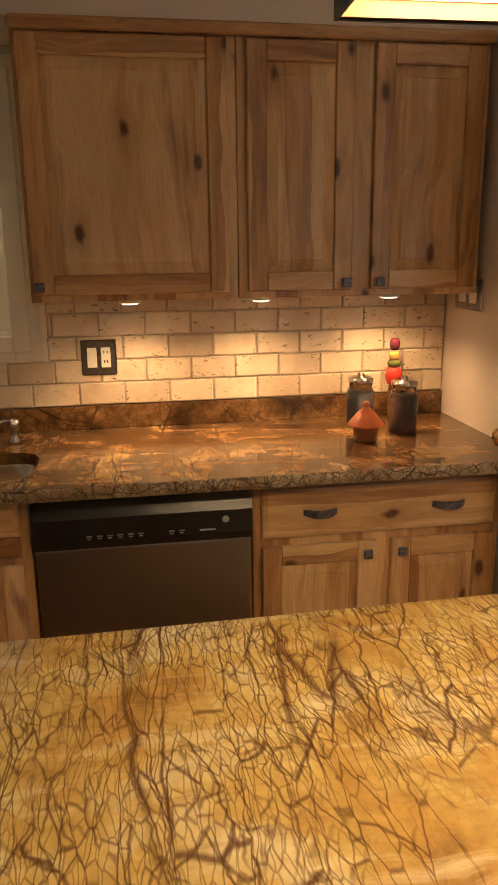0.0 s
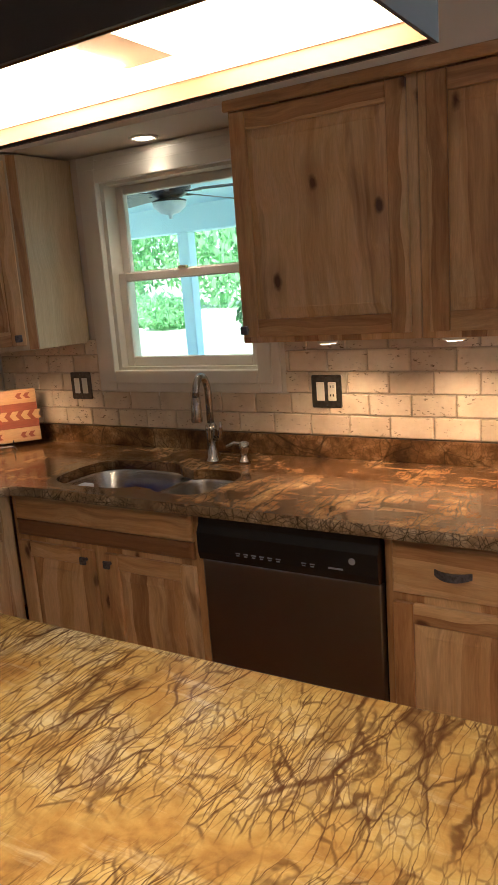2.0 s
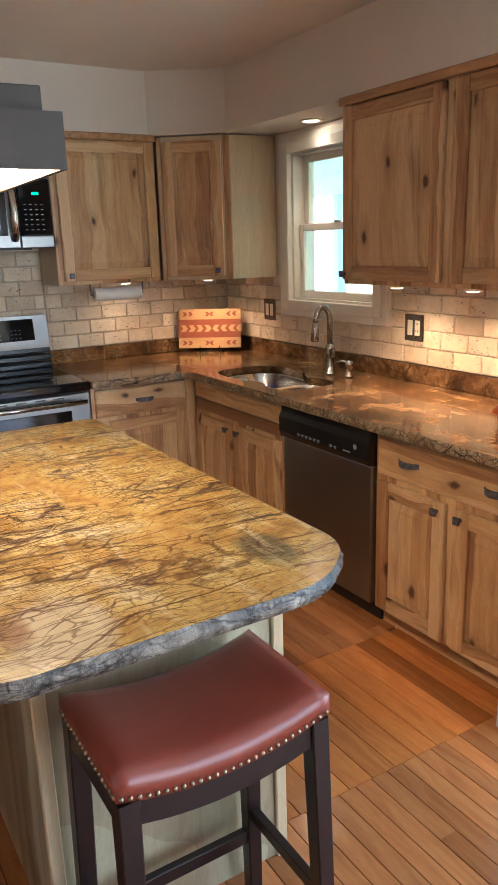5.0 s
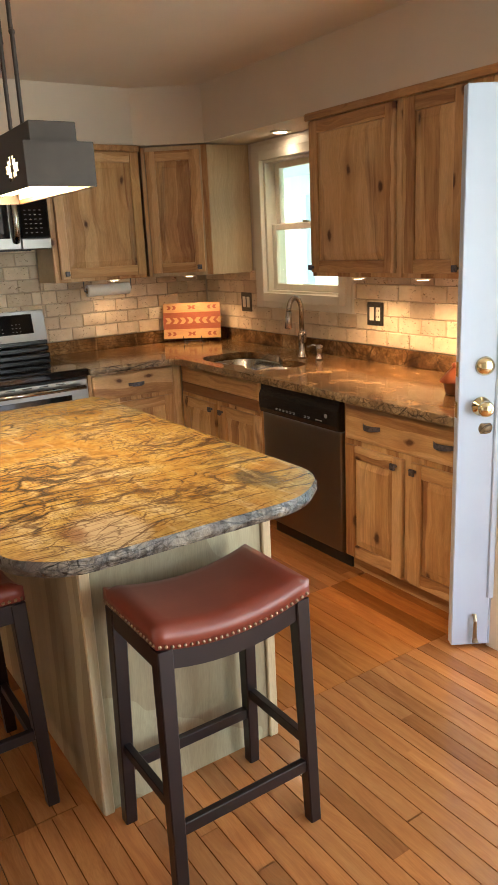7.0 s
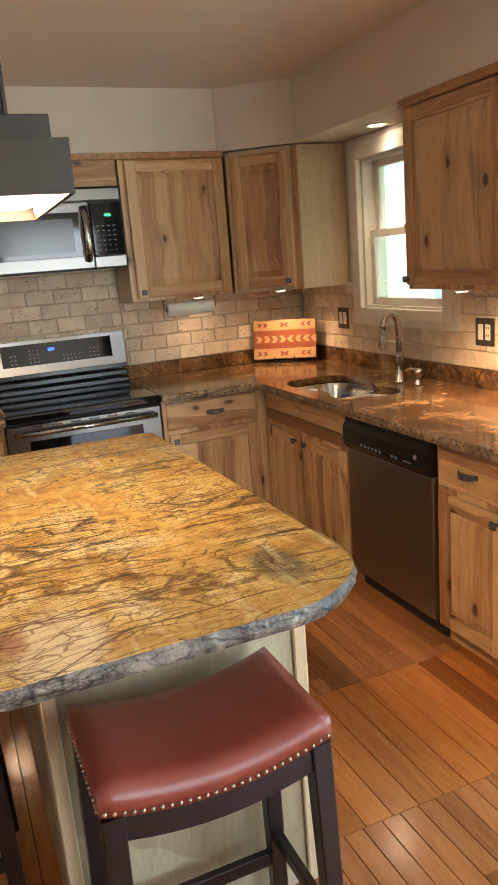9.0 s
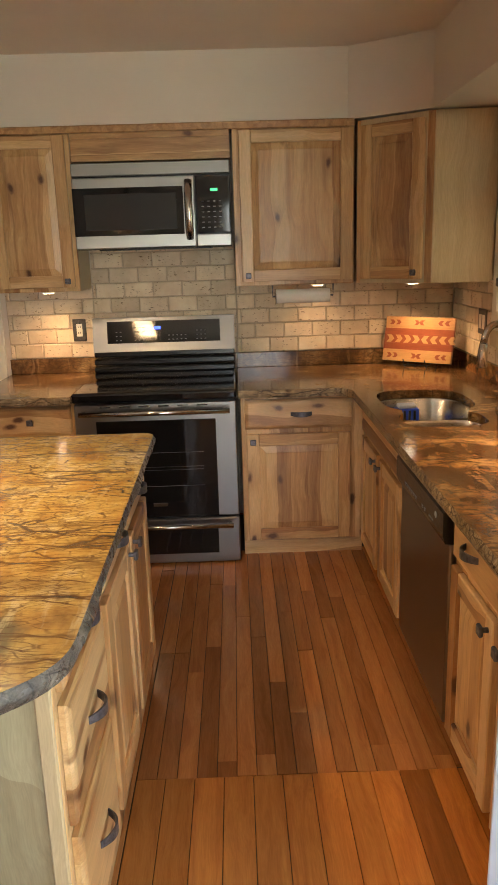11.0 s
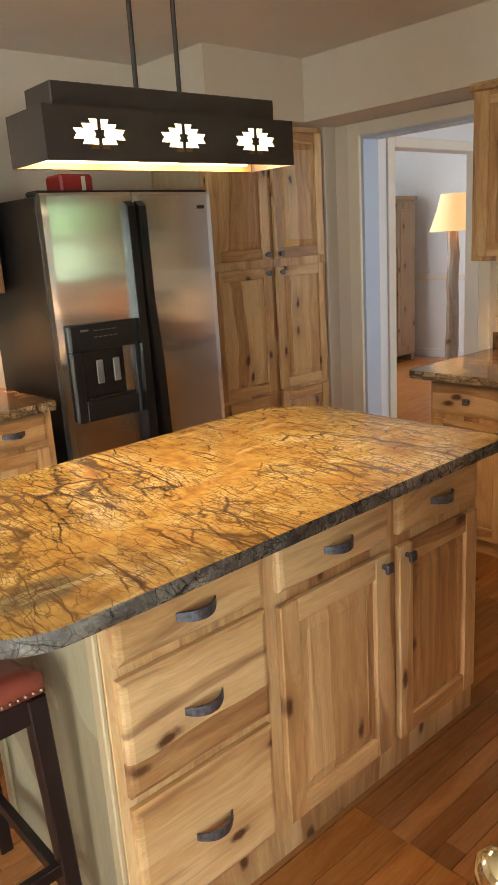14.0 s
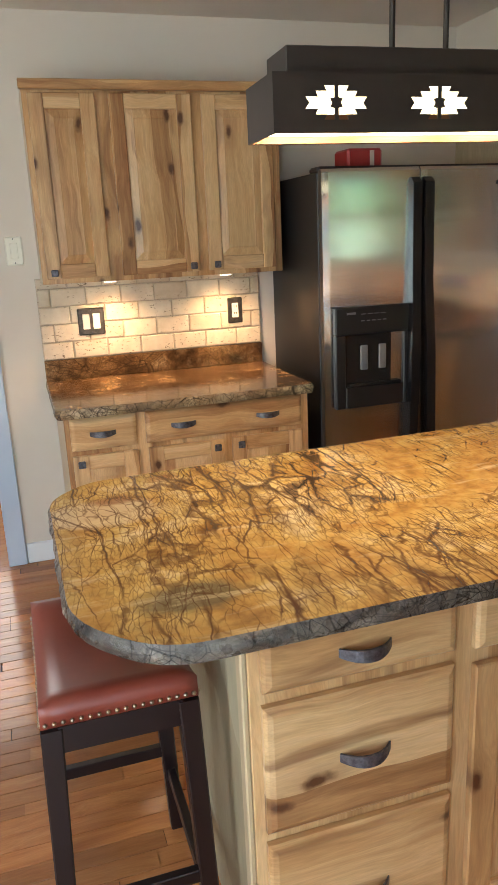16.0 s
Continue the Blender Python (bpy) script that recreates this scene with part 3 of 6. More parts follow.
def raised_door(body, x0, x1, z0, z1, knob):
    """Frame-and-panel door: the raised panel is the leaf, stiles, rails and knob are its parts."""
    w = 0.058
    bm = bmesh.new()
    loops = []
    for o, y in ((-0.008, 0.018), (-0.008, 0.013), (0.004, 0.011), (0.034, 0.003), (0.036, 0.004), (0.04, 0.004)):
        a0, a1, c0, c1 = x0 + w + o, x1 - w - o, z0 + w + o, z1 - w - o
        loops.append([bm.verts.new(p) for p in ((a0, y, c0), (a1, y, c0), (a1, y, c1), (a0, y, c1))])
    for a, b in zip(loops, loops[1:]):
        for k in range(4):
            bm.faces.new((a[k], a[(k + 1) % 4], b[(k + 1) % 4], b[k]))
    bm.faces.new(loops[-1])
    bm.faces.new(loops[0][::-1])
    d = part("door", bm, wood_v, body)
    part("stile", bx(x0, x0 + w, 0.0, 0.02, z0, z1, bevel=0.003), wood_v, d)
    part("stile", bx(x1 - w, x1, 0.0, 0.02, z0, z1, bevel=0.003), wood_v, d)
    part("rail", bx(x0 + w, x1 - w, 0.001, 0.02, z1 - w, z1, bevel=0.003), wood_h, d)
    part("rail", bx(x0 + w, x1 - w, 0.001, 0.02, z0, z0 + w, bevel=0.003), wood_h, d)
    if knob:
        part("knob", knob_mesh((knob[0], 0.0, knob[1])), iron, d, "square dark iron knob")
    return d


def drawer_front(body, x0, x1, z0, z1, pulls=(), knobs=(), name="drawer"):
    bm = bmesh.new()
    loops = []
    for o, y in ((0.0, 0.02), (0.0, 0.008), (0.006, 0.003), (0.016, 0.0), (0.02, 0.0)):
        loops.append([bm.verts.new(p) for p in ((x0 + o, y, z0 + o), (x1 - o, y, z0 + o), (x1 - o, y, z1 - o), (x0 + o, y, z1 - o))])
    for a, b in zip(loops, loops[1:]):
        for k in range(4):
            bm.faces.new((a[k], a[(k + 1) % 4], b[(k + 1) % 4], b[k]))
    bm.faces.new(loops[-1])
    d = part(name, bm, wood_h, body)
    for x in pulls:
        part("handle", pull((x, 0.0, (z0 + z1) / 2)), iron, d, "bowed dark iron handle")
    for x in knobs:
        part("knob", knob_mesh((x, 0.0, (z0 + z1) / 2)), iron, d, "square dark iron knob")
    return d


def carcass(body, w, z0, z1, depth, low=None, side=wood_s, toe=0.0):
    """Box, face frame and toe kick; low is the box's own top, where it stops short of the frame."""
    bm = bmesh.new()
    box(bm, 0.0, w, 0.04, depth, z0 + toe, low or z1)
    part("body", bm, side, body)
    bm = bmesh.new()
    box(bm, 0.0, w, 0.021, 0.04, z0 + toe, z1, 0.002)
    part("face_frame", bm, wood_v, body)
    if toe:
        part("toe_kick", bx(0.0, w, 0.07, depth, z0, z0 + toe), wood_h, body)


def cabinet(name, label, m, w, z0, z1, depth, doors=(), drawers=(), toe=0.0, side=wood_s, group="kitchen cabinets", false=(), low=None):
    c = thing(name, (0, 0, 0), label, "cabinet", group)
    carcass(c, w, z0, z1, depth, low, side, toe)
    for d in doors:
        raised_door(c, *d)
    for d in drawers:
        drawer_front(c, *d)
    for d in false:
        drawer_front(c, *d, name="false_front")
    c.matrix_basis = m
    return c


UB, UT = 1.308, 2.055
# north wall cabinets
nu = facing(0.084, 2.567, 0, 0)
cabinet("wall_cabinet", "hickory wall cabinet with one wide raised-panel door", nu, 0.616, UB, UT, 0.30, doors=[(0.012, 0.588, UB + 0.02, UT - 0.025, (0.030, UB + 0.045))], group="wall cabinets")
cabinet("wall_cabinet", "hickory wall cabinet with two raised-panel doors", facing(0.702, 2.567, 0, 0), 0.776, UB, UT, 0.30,
        doors=[(0.028, 0.352, UB + 0.02, UT - 0.025, (0.330, UB + 0.042)), (0.414, 0.758, UB + 0.02, UT - 0.025, (0.438, UB + 0.042))], group="wall cabinets")
# north base units
sink_unit = cabinet("sink_cabinet", "hickory sink cabinet with false front and two doors", facing(-0.80, 2.248, -0.01, 0), 0.868, 0.0, 0.83, 0.615,
        doors=[(0.03, 0.40, 0.105, 0.632, (0.372, 0.60)), (0.455, 0.84, 0.105, 0.632, (0.482, 0.60))], false=[(0.03, 0.84, 0.716, 0.812), (0.03, 0.84, 0.655, 0.714)], toe=0.1, group="base cabinets", low=0.64)
heartwood = wood("hickory_heartwood", "x", [(0.2, (0.34, 0.17, 0.07)), (0.8, (0.22, 0.10, 0.04))], knots=False)
[c for c in sink_unit.children if c.name.startswith("false_front")][-1].data.materials[0] = heartwood
cabinet("base_cabinet", "hickory base cabinet with wide drawer over two doors", facing(0.682, 2.248, -0.01, 0), 0.76, 0.0, 0.83, 0.62,
        doors=[(0.025, 0.37, 0.105, 0.628, (0.336, 0.596)), (0.415, 0.735, 0.105, 0.628, (0.442, 0.596))], drawers=[(0.025, 0.735, 0.655, 0.808, (0.195, 0.585))], toe=0.1, group="base cabinets")
# west wall and base units
cabinet("wall_cabinet", "hickory wall cabinet with knotty raised-panel door", facing(-1.128, 1.68, 0, 90), 0.585, UB, UT, 0.31, doors=[(0.03, 0.575, UB + 0.02, UT - 0.025, (0.062, UB + 0.05))], group="wall cabinets")
cabinet("wall_cabinet", "hickory wall cabinet beside the microwave", facing(-1.128, 0.478, 0, 90), 0.43, UB, UT, 0.31, doors=[(0.03, 0.41, UB + 0.02, UT - 0.025, (0.38, UB + 0.05))], group="wall cabinets")
cabinet("base_cabinet", "hickory base cabinet with drawer over one door", facing(-0.79, 1.68, -0.012, 90), 0.59, 0.0, 0.83, 0.65,
        doors=[(0.025, 0.52, 0.11, 0.645, (0.055, 0.612))], drawers=[(0.02, 0.525, 0.67, 0.812, (0.285,))], toe=0.1, group="base cabinets")
cabinet("base_cabinet", "narrow hickory base cabinet with knobbed drawer", facing(-0.79, 0.49, -0.012, 90), 0.412, 0.0, 0.83, 0.65,
        doors=[(0.02, 0.395, 0.11, 0.645, (0.365, 0.612))], drawers=[(0.02, 0.395, 0.67, 0.812, (), (0.205,))], toe=0.1, group="base cabinets")
bm = bx(0.0, 0.757, 0.03, 0.31, 1.915, UT)
filler = thing("wall_cabinet", (0, 0, 0), "plain hickory board above the microwave", "cabinet", "wall cabinets")
part("body", bm, wood_h, filler)
part("lower_strip", bx(0.0, 0.757, 0.022, 0.03, 1.915, 1.945, bevel=0.002), wood_h, filler)
part("upper_strip", bx(0.0, 0.757, 0.022, 0.03, UT - 0.04, UT, bevel=0.002), wood_h, filler)
filler.matrix_basis = facing(-1.128, 0.912, -0.006, 90)
# diagonal corner cabinet
cor = thing("corner_cabinet", (0, 0, 0), "diagonal hickory corner wall cabinet with knotty door", "cabinet", "wall cabinets")
dx, dy = -0.868 + 1.128, 2.57 - 2.265
ln = math.hypot(dx, dy)
CM = facing(-1.128, 2.265, 0, math.degrees(math.atan2(dy, dx)))
bm = prism([(-1.118, 2.293), (-0.880, 2.585), (-0.868, 2.866), (-1.452, 2.866), (-1.452, 2.293)], UB, UT)
bmesh.ops.transform(bm, matrix=CM.inverted(), verts=bm.verts)
part("body", bm, wood_s, cor)
part("face_frame", bx(0.0, ln, 0.018, 0.034, UB, UT, bevel=0.002), wood_v, cor)
raised_door(cor, 0.03, ln - 0.045, UB + 0.02, UT - 0.025, (ln - 0.075, UB + 0.05))
cor.matrix_basis = CM
# south units
cabinet("wall_cabinet", "hickory wall cabinet with three raised-panel doors", facing(1.605, -0.80, -0.005, 180), 1.045, UB, UT, 0.255,
        doors=[(0.02, 0.275, UB + 0.02, UT - 0.025, (0.05, UB + 0.045)), (0.33, 0.66, UB + 0.02, UT - 0.025, (0.63, UB + 0.045)), (0.705, 1.01, UB + 0.02, UT - 0.025, (0.735, UB + 0.045))], group="wall cabinets")
cabinet("base_cabinet", "hickory base cabinet with two drawers over three doors", facing(1.605, -0.425, -0.02, 180), 1.0, 0.0, 0.845, 0.63,
        doors=[(0.02, 0.275, 0.11, 0.69, (0.05, 0.662)), (0.315, 0.625, 0.11, 0.69, (0.592, 0.662)), (0.66, 0.965, 0.11, 0.69, (0.692, 0.662))],
        drawers=[(0.02, 0.275, 0.71, 0.838, (0.142,)), (0.31, 0.965, 0.71, 0.838, (0.46, 0.815))], toe=0.1, group="base cabinets")
pan = cabinet("pantry_cabinet", "tall knotty hickory pantry cabinet with four doors", facing(-0.462, -0.61, 0, 180), 0.898, 0.0, UT, 0.445,
              doors=[(0.02, 0.435, 1.36, UT - 0.03, (0.40, 1.385)), (0.475, 0.875, 1.36, UT - 0.03, (0.505, 1.385)), (0.02, 0.435, 0.62, 1.315, (0.40, 1.285)), (0.475, 0.875, 0.62, 1.315, (0.505, 1.285)), (0.02, 0.435, 0.11, 0.60, None), (0.475, 0.875, 0.11, 0.60, None)], toe=0.1, group="base cabinets")
# island
isl = cabinet("island_cabinet", "hickory island cabinet with drawers and doors on one side", facing(1.435, 1.345, 0, 180), 1.255, 0.0, 0.838, 0.605,
              doors=[(0.435, 0.825, 0.10, 0.678, (0.797, 0.65)), (0.866, 1.235, 0.10, 0.678, (0.894, 0.65))],
              drawers=[(0.02, 0.393, 0.718, 0.824, (0.208,)), (0.02, 0.393, 0.43, 0.69, (0.208,)), (0.02, 0.393, 0.105, 0.404, (0.208,)), (0.435, 0.825, 0.71, 0.824, (0.63,)), (0.866, 1.235, 0.71, 0.824, (1.05,))], toe=0.0, side=panel_wood, group="base cabinets")
for y in (0.022, 0.575):
    part("corner_trim", bx(-0.012, 0.0, y, y + 0.03, 0.0, 0.838, bevel=0.003), wood_s, isl)


def crown(name, pieces, label):
    bm = bmesh.new()
    for b in pieces:
        box(bm, *b, bevel=0.004)
    return solid(name, bm, wood_h, label, "trim", **structure)


crown("cabinet_moulding", [(0.084, 1.478, 2.552, 2.567, 2.032, 2.066), (-1.128, -1.113, 0.475, 2.262, 2.032, 2.066), (0.55, 1.615, -0.815, -0.785, 2.035, 2.072)], "thin hickory moulding along the cabinet tops")

# ---- stone worktops ----
def superloop(cx, cy, a, b, p, n=48):
    out = []
    for k in range(n):
        t = 2 * math.pi * k / n
        c, s_ = math.cos(t), math.sin(t)
        out.append((cx + a * math.copysign(abs(c) ** (2 / p), c), cy + b * math.copysign(abs(s_) ** (2 / p), s_)))
    return out


big = superloop(-0.405, 2.445, 0.215, 0.185, 3.2)
small = superloop(-0.045, 2.425, 0.125, 0.155, 3.2)
hole = sorted([p for p in small if p[0] > -0.15], key=lambda p: math.atan2(p[1] - 2.43, p[0] + 0.15)) + sorted([p for p in big if p[0] < -0.215], key=lambda p: math.atan2(p[1] - 2.43, p[0] + 0.215) % (2 * math.pi))
CT = 0.858
worktop = thing("worktop", (0, 2.5, 0.83), "polished brown granite worktop with broken edge", "worktop")
outline = rounded([(XW, 1.672), (-0.735, 1.672), (-0.725, 2.187), (1.498, 2.187), (1.498, YN), (XW, YN)], [0, 0.01, 0.10, 0.02, 0, 0])
top, edge = slab(outline, hole, CT - 0.036, CT, 0.009)
wt = part("stone_top", top, brown_stone, worktop)
part("stone_edge", edge, brown_edge, worktop, "chipped pale stone edge", smooth=True)
part("upstand", bx(XW, 1.498, YN - 0.024, YN, CT, 0.938, bevel=0.002), brown_stone, worktop)
part("upstand", bx(XW, XW + 0.024, 1.672, YN - 0.024, CT, 0.938, bevel=0.002), brown_stone, worktop)
small_top = thing("worktop", (-1.1, 0.7, 0.83), "small brown granite worktop beside the range", "worktop")
top, edge = slab(rounded([(XW, 0.435), (-0.71, 0.435), (-0.71, 0.905), (XW, 0.905)], [0, 0.03, 0.01, 0]), None, CT - 0.036, CT, 0.009)
part("stone_top", top, brown_stone, small_top)
part("stone_edge", edge, brown_edge, small_top, smooth=True)
part("upstand", bx(XW, XW + 0.024, 0.435, 0.905, CT, 0.938, bevel=0.002), brown_stone, small_top)
south_top = thing("worktop", (1.1, -0.7, 0.85), "brown granite worktop beside the fridge", "worktop")
top, edge = slab(rounded([(0.60, YS), (1.63, YS), (1.63, -0.39), (0.60, -0.39)], [0, 0, 0.03, 0.02]), None, 0.828, 0.866, 0.009)
part("stone_top", top, brown_stone, south_top)
part("stone_edge", edge, brown_edge, south_top, smooth=True)
part("upstand", bx(0.60, 1.63, YS, YS + 0.024, 0.866, 0.958, bevel=0.002), brown_stone, south_top)
island_top = thing("island_worktop", (0.9, 1.0, 0.836), "golden granite island slab with dark veins and rough edge", "worktop")
outline = rounded([(0.095, 0.63), (0.24, 0.48), (1.61, 0.535), (1.71, 0.64), (1.708, 1.25), (1.585, 1.394), (0.12, 1.375), (0.095, 1.352)], [0.07, 0.07, 0.06, 0.06, 0.08, 0.08, 0.02, 0.02])
top, edge = slab(outline, None, 0.839, 0.874, 0.012)
part("stone_top", top, gold_stone, island_top)
part("stone_edge", edge, edge_stone, island_top, "rough grey chiselled stone edge", smooth=True)

# ---- sink, tap, soap pump ----
sink = thing("sink", (-0.3, 2.44, 0.66), "undermount stainless double-bowl sink", "sink")
for nm, loop, c in (("large_bowl", superloop(-0.405, 2.445, 0.225, 0.195, 3.2), (-0.405, 2.445)), ("small_bowl", superloop(-0.045, 2.425, 0.130, 0.165, 3.2), (-0.045, 2.425))):
    bm = bmesh.new()
    rings = []
    for f, z in ((1.0, CT - 0.037), (0.97, CT - 0.05), (0.94, 0.72), (0.88, 0.685), (0.75, 0.672), (0.15, 0.666)):
        rings.append([bm.verts.new((c[0] + (x - c[0]) * f, c[1] + (y - c[1]) * f, z)) for x, y in loop])
    for a, b in zip(rings, rings[1:]):
        for k in range(len(a)):
            bm.faces.new((a[k], a[(k + 1) % len(a)], b[(k + 1) % len(b)], b[k]))
    bm.faces.new(rings[-1])
    bowl = part(nm, bm, basin_steel, sink, smooth=True)
    part("drain", lathe([(0.04, 0.668), (0.042, 0.672), (0.03, 0.673), (0.02, 0.669)], (c[0], c[1], 0)), chrome, bowl, smooth=True)
tap = thing("kitchen_tap", (-0.147, 2.685, CT), "brushed nickel gooseneck tap with pull-down head", "tap")
bm = lathe([(0.030, 0.0), (0.030, 0.008), (0.022, 0.02), (0.020, 0.11), (0.023, 0.12), (0.023, 0.135), (0.016, 0.15)], (-0.147, 2.685, CT))
part("tap_body", bm, chrome, tap, smooth=True)
arc = [(-0.147, 2.685, CT + 0.14), (-0.147, 2.685, CT + 0.26)]
arc += [(-0.147 + 0.004 * (1 - math.cos(a)), 2.685 - 0.046 * (1 - math.cos(a)), CT + 0.26 + 0.07 * math.sin(a)) for a in [math.pi * k / 10 for k in range(1, 11)]]
part("spout", tube(arc, 0.0135, 12), chrome, tap, smooth=True)
e = arc[-1]
part("spray_head", tube([e, (e[0], e[1] - 0.002, e[2] - 0.03), (e[0], e[1] - 0.004, e[2] - 0.085), (e[0], e[1] - 0.004, e[2] - 0.09)], [0.015, 0.018, 0.021, 0.019], 14), chrome, tap, smooth=True)
part("lever", tube([(-0.127, 2.68, CT + 0.09), (-0.097, 2.665, CT + 0.10), (-0.087, 2.66, CT + 0.135), (-0.084, 2.658, CT + 0.16)], [0.011, 0.010, 0.007, 0.006], 10), chrome, tap, smooth=True)
pump = thing("soap_pump", (-0.018, 2.70, CT), "brushed nickel soap pump on the worktop", "soap dispenser")
part("pump_base", lathe([(0.022, 0), (0.022, 0.008), (0.015, 0.02), (0.014, 0.045), (0.02, 0.055), (0.02, 0.075), (0.01, 0.08)], (-0.018, 2.70, CT)), chrome, pump, smooth=True)
part("pump_spout", tube([(-0.018, 2.70, CT + 0.072), (-0.048, 2.68, CT + 0.078), (-0.073, 2.665, CT + 0.066)], 0.006, 8), chrome, pump, smooth=True)
scrub = thing("sink_caddy", (-0.55, 2.40, 0.75), "blue caddy with a scrubbing sponge hung inside the sink", "sink caddy")
part("basket", bx(-0.60, -0.535, 2.36, 2.46, 0.735, 0.79, bevel=0.006, seg=2), blue_plastic, scrub)
part("sponge", bx(-0.593, -0.542, 2.37, 2.45, 0.79, 0.808, bevel=0.006, seg=2), speckled("pale_sponge", (0.45, 0.50, 0.58), (0.55, 0.60, 0.68), 90.0, 0.9, 0.5), scrub)
for k in range(4):
    part("slat", bx(-0.5348, -0.532, 2.368 + 0.022 * k, 2.378 + 0.022 * k, 0.742, 0.783), black_matt, scrub)

# ---- dishwasher ----
dw = thing("dishwasher", (0, 0, 0), "stainless dishwasher with black control panel", "dishwasher")
part("body", bx(0.004, 0.604, 0.03, 0.58, 0.09, 0.825), black_matt, dw)
bm = bx(0.004, 0.604, 0.0, 0.032, 0.10, 0.672, bevel=0.006, seg=2)
part("door", bm, steel, dw, "brushed stainless door")
bm = bmesh.new()
pts = [(0.03, 0.672), (-0.012, 0.676), (-0.020, 0.70), (-0.020, 0.765), (-0.006, 0.79), (-0.004, 0.822), (0.03, 0.825)]
ra = [bm.verts.new((0.004, y, z)) for y, z in pts]
rb = [bm.verts.new((0.604, y, z)) for y, z in pts]
for k in range(len(pts)):
    bm.faces.new((ra[k], ra[(k + 1) % len(pts)], rb[(k + 1) % len(pts)], rb[k]))
bm.faces.new(ra)
bm.faces.new(rb[::-1])
cp = part("control_panel", bm, black, dw)
for k in (0, 1, 2, 3, 4, 5, 8, 9):
    bm = bmesh.new()
    box(bm, 0.145 + k * 0.028, 0.161 + k * 0.028, -0.0215, -0.019, 0.712, 0.715)
    part("button_print", bm, pale_print, cp)
    part("button_light", bx(0.147 + k * 0.028, 0.158 + k * 0.028, -0.0215, -0.019, 0.705, 0.708), pale_print, cp)
part("name_print", bx(0.455, 0.50, -0.0215, -0.019, 0.708, 0.713), pale_print, cp)
bm = bmesh.new()
rod(bm, (0.528, -0.019, 0.738), (0.528, -0.0215, 0.738), 0.010, n=20)
part("badge", bm, pale_print, cp)
bm = bmesh.new()
box(bm, 0.004, 0.604, 0.06, 0.10, 0.0, 0.10)
part("kick_plate", bm, black_matt, dw)
dw.matrix_basis = facing(0.072, 2.25, -0.012, 0)

# ---- range ----
rg = thing("range", (0, 0, 0), "stainless electric range with black glass top", "range")
W = 0.752
part("body", bx(0.0, W, 0.03, 0.66, 0.03, 0.86, bevel=0.003), black_matt, rg)
bm = bx(0.0, W, 0.0, 0.03, 0.26, 0.825, bevel=0.006)
od = part("oven_door", bm, steel, rg)
part("oven_glass", bx(0.098, W - 0.098, -0.004, 0.004, 0.264, 0.742, bevel=0.002), glass_black, od)
bm = bmesh.new()
for z in (0.42, 0.50, 0.515, 0.585):
    rod(bm, (0.16, -0.005, z), (W - 0.16, -0.005, z), 0.0012, n=6)
part("oven_rack", bm, steel, od)
part("badge", bx(W / 2 - 0.035, W / 2 + 0.035, -0.007, -0.003, 0.318, 0.336, bevel=0.001), chrome, od)
bm = tube([(0.03, -0.045, 0.785), (W - 0.03, -0.045, 0.785)], 0.012, 14)
for x in (0.045, W - 0.045):
    rod(bm, (x, 0.0, 0.785), (x, -0.045, 0.785), 0.009, n=10)
part("handle", bm, chrome, od, "round stainless bar handle", smooth=True)
for k in range(6):
    part("vent_slot", bx(0.12 + k * 0.09, 0.17 + k * 0.09, -0.002, 0.001, 0.806, 0.812), black, od)
dr = part("storage_drawer", bx(0.0, W, 0.0, 0.03, 0.022, 0.25, bevel=0.006), steel, rg)
part("drawer_glass", bx(0.06, W - 0.105, -0.003, 0.004, 0.07, 0.20, bevel=0.002), glass_black, dr)
bm = tube([(0.03, -0.04, 0.222), (W - 0.03, -0.04, 0.222)], 0.011, 14)
for x in (0.045, W - 0.045):
    rod(bm, (x, 0.0, 0.222), (x, -0.04, 0.222), 0.008, n=10)
part("handle", bm, chrome, dr, smooth=True)
part("cooktop", bx(-0.004, W + 0.004, -0.025, 0.62, 0.835, 0.88, bevel=0.012, seg=3), glass_black, rg, "black glass ceramic cooktop")
burner_mark = mk("burner_mark", (0.05, 0.05, 0.052), 0.2)
for x, y, rad in ((0.2, 0.16, 0.11), (0.55, 0.16, 0.09), (0.2, 0.42, 0.08), (0.55, 0.42, 0.10)):
    bm = bmesh.new()
    ri, ro = [[bm.verts.new((x + q * math.cos(math.pi * k / 20), y + q * math.sin(math.pi * k / 20), 0.8808)) for k in range(40)] for q in (rad * 0.96, rad)]
    for k in range(40):
        bm.faces.new((ri[k], ri[(k + 1) % 40], ro[(k + 1) % 40], ro[k]))
    part("burner_ring", bm, burner_mark, rg)
bm = bmesh.new()
for k in range(3):
    box(bm, 0.0, W, 0.575 + 0.012 * k, 0.66, 0.88 + 0.04 * k, 0.912 + 0.04 * k, 0.006)
part("rear_vent", bm, black, rg)
bm = bmesh.new()
pts = [(0.60, 0.985), (0.665, 0.985), (0.665, 1.165), (0.632, 1.165), (0.605, 1.01)]
ra = [bm.verts.new((-0.002, y, z)) for y, z in pts]
rb = [bm.verts.new((W + 0.002, y, z)) for y, z in pts]
for k in range(len(pts)):
    bm.faces.new((ra[k], ra[(k + 1) % len(pts)], rb[(k + 1) % len(pts)], rb[k]))
bm.faces.new(ra)
bm.faces.new(rb[::-1])
bg = part("backguard", bm, steel, rg, "brushed stainless control console")
tilt = math.atan2(0.027, 0.155)


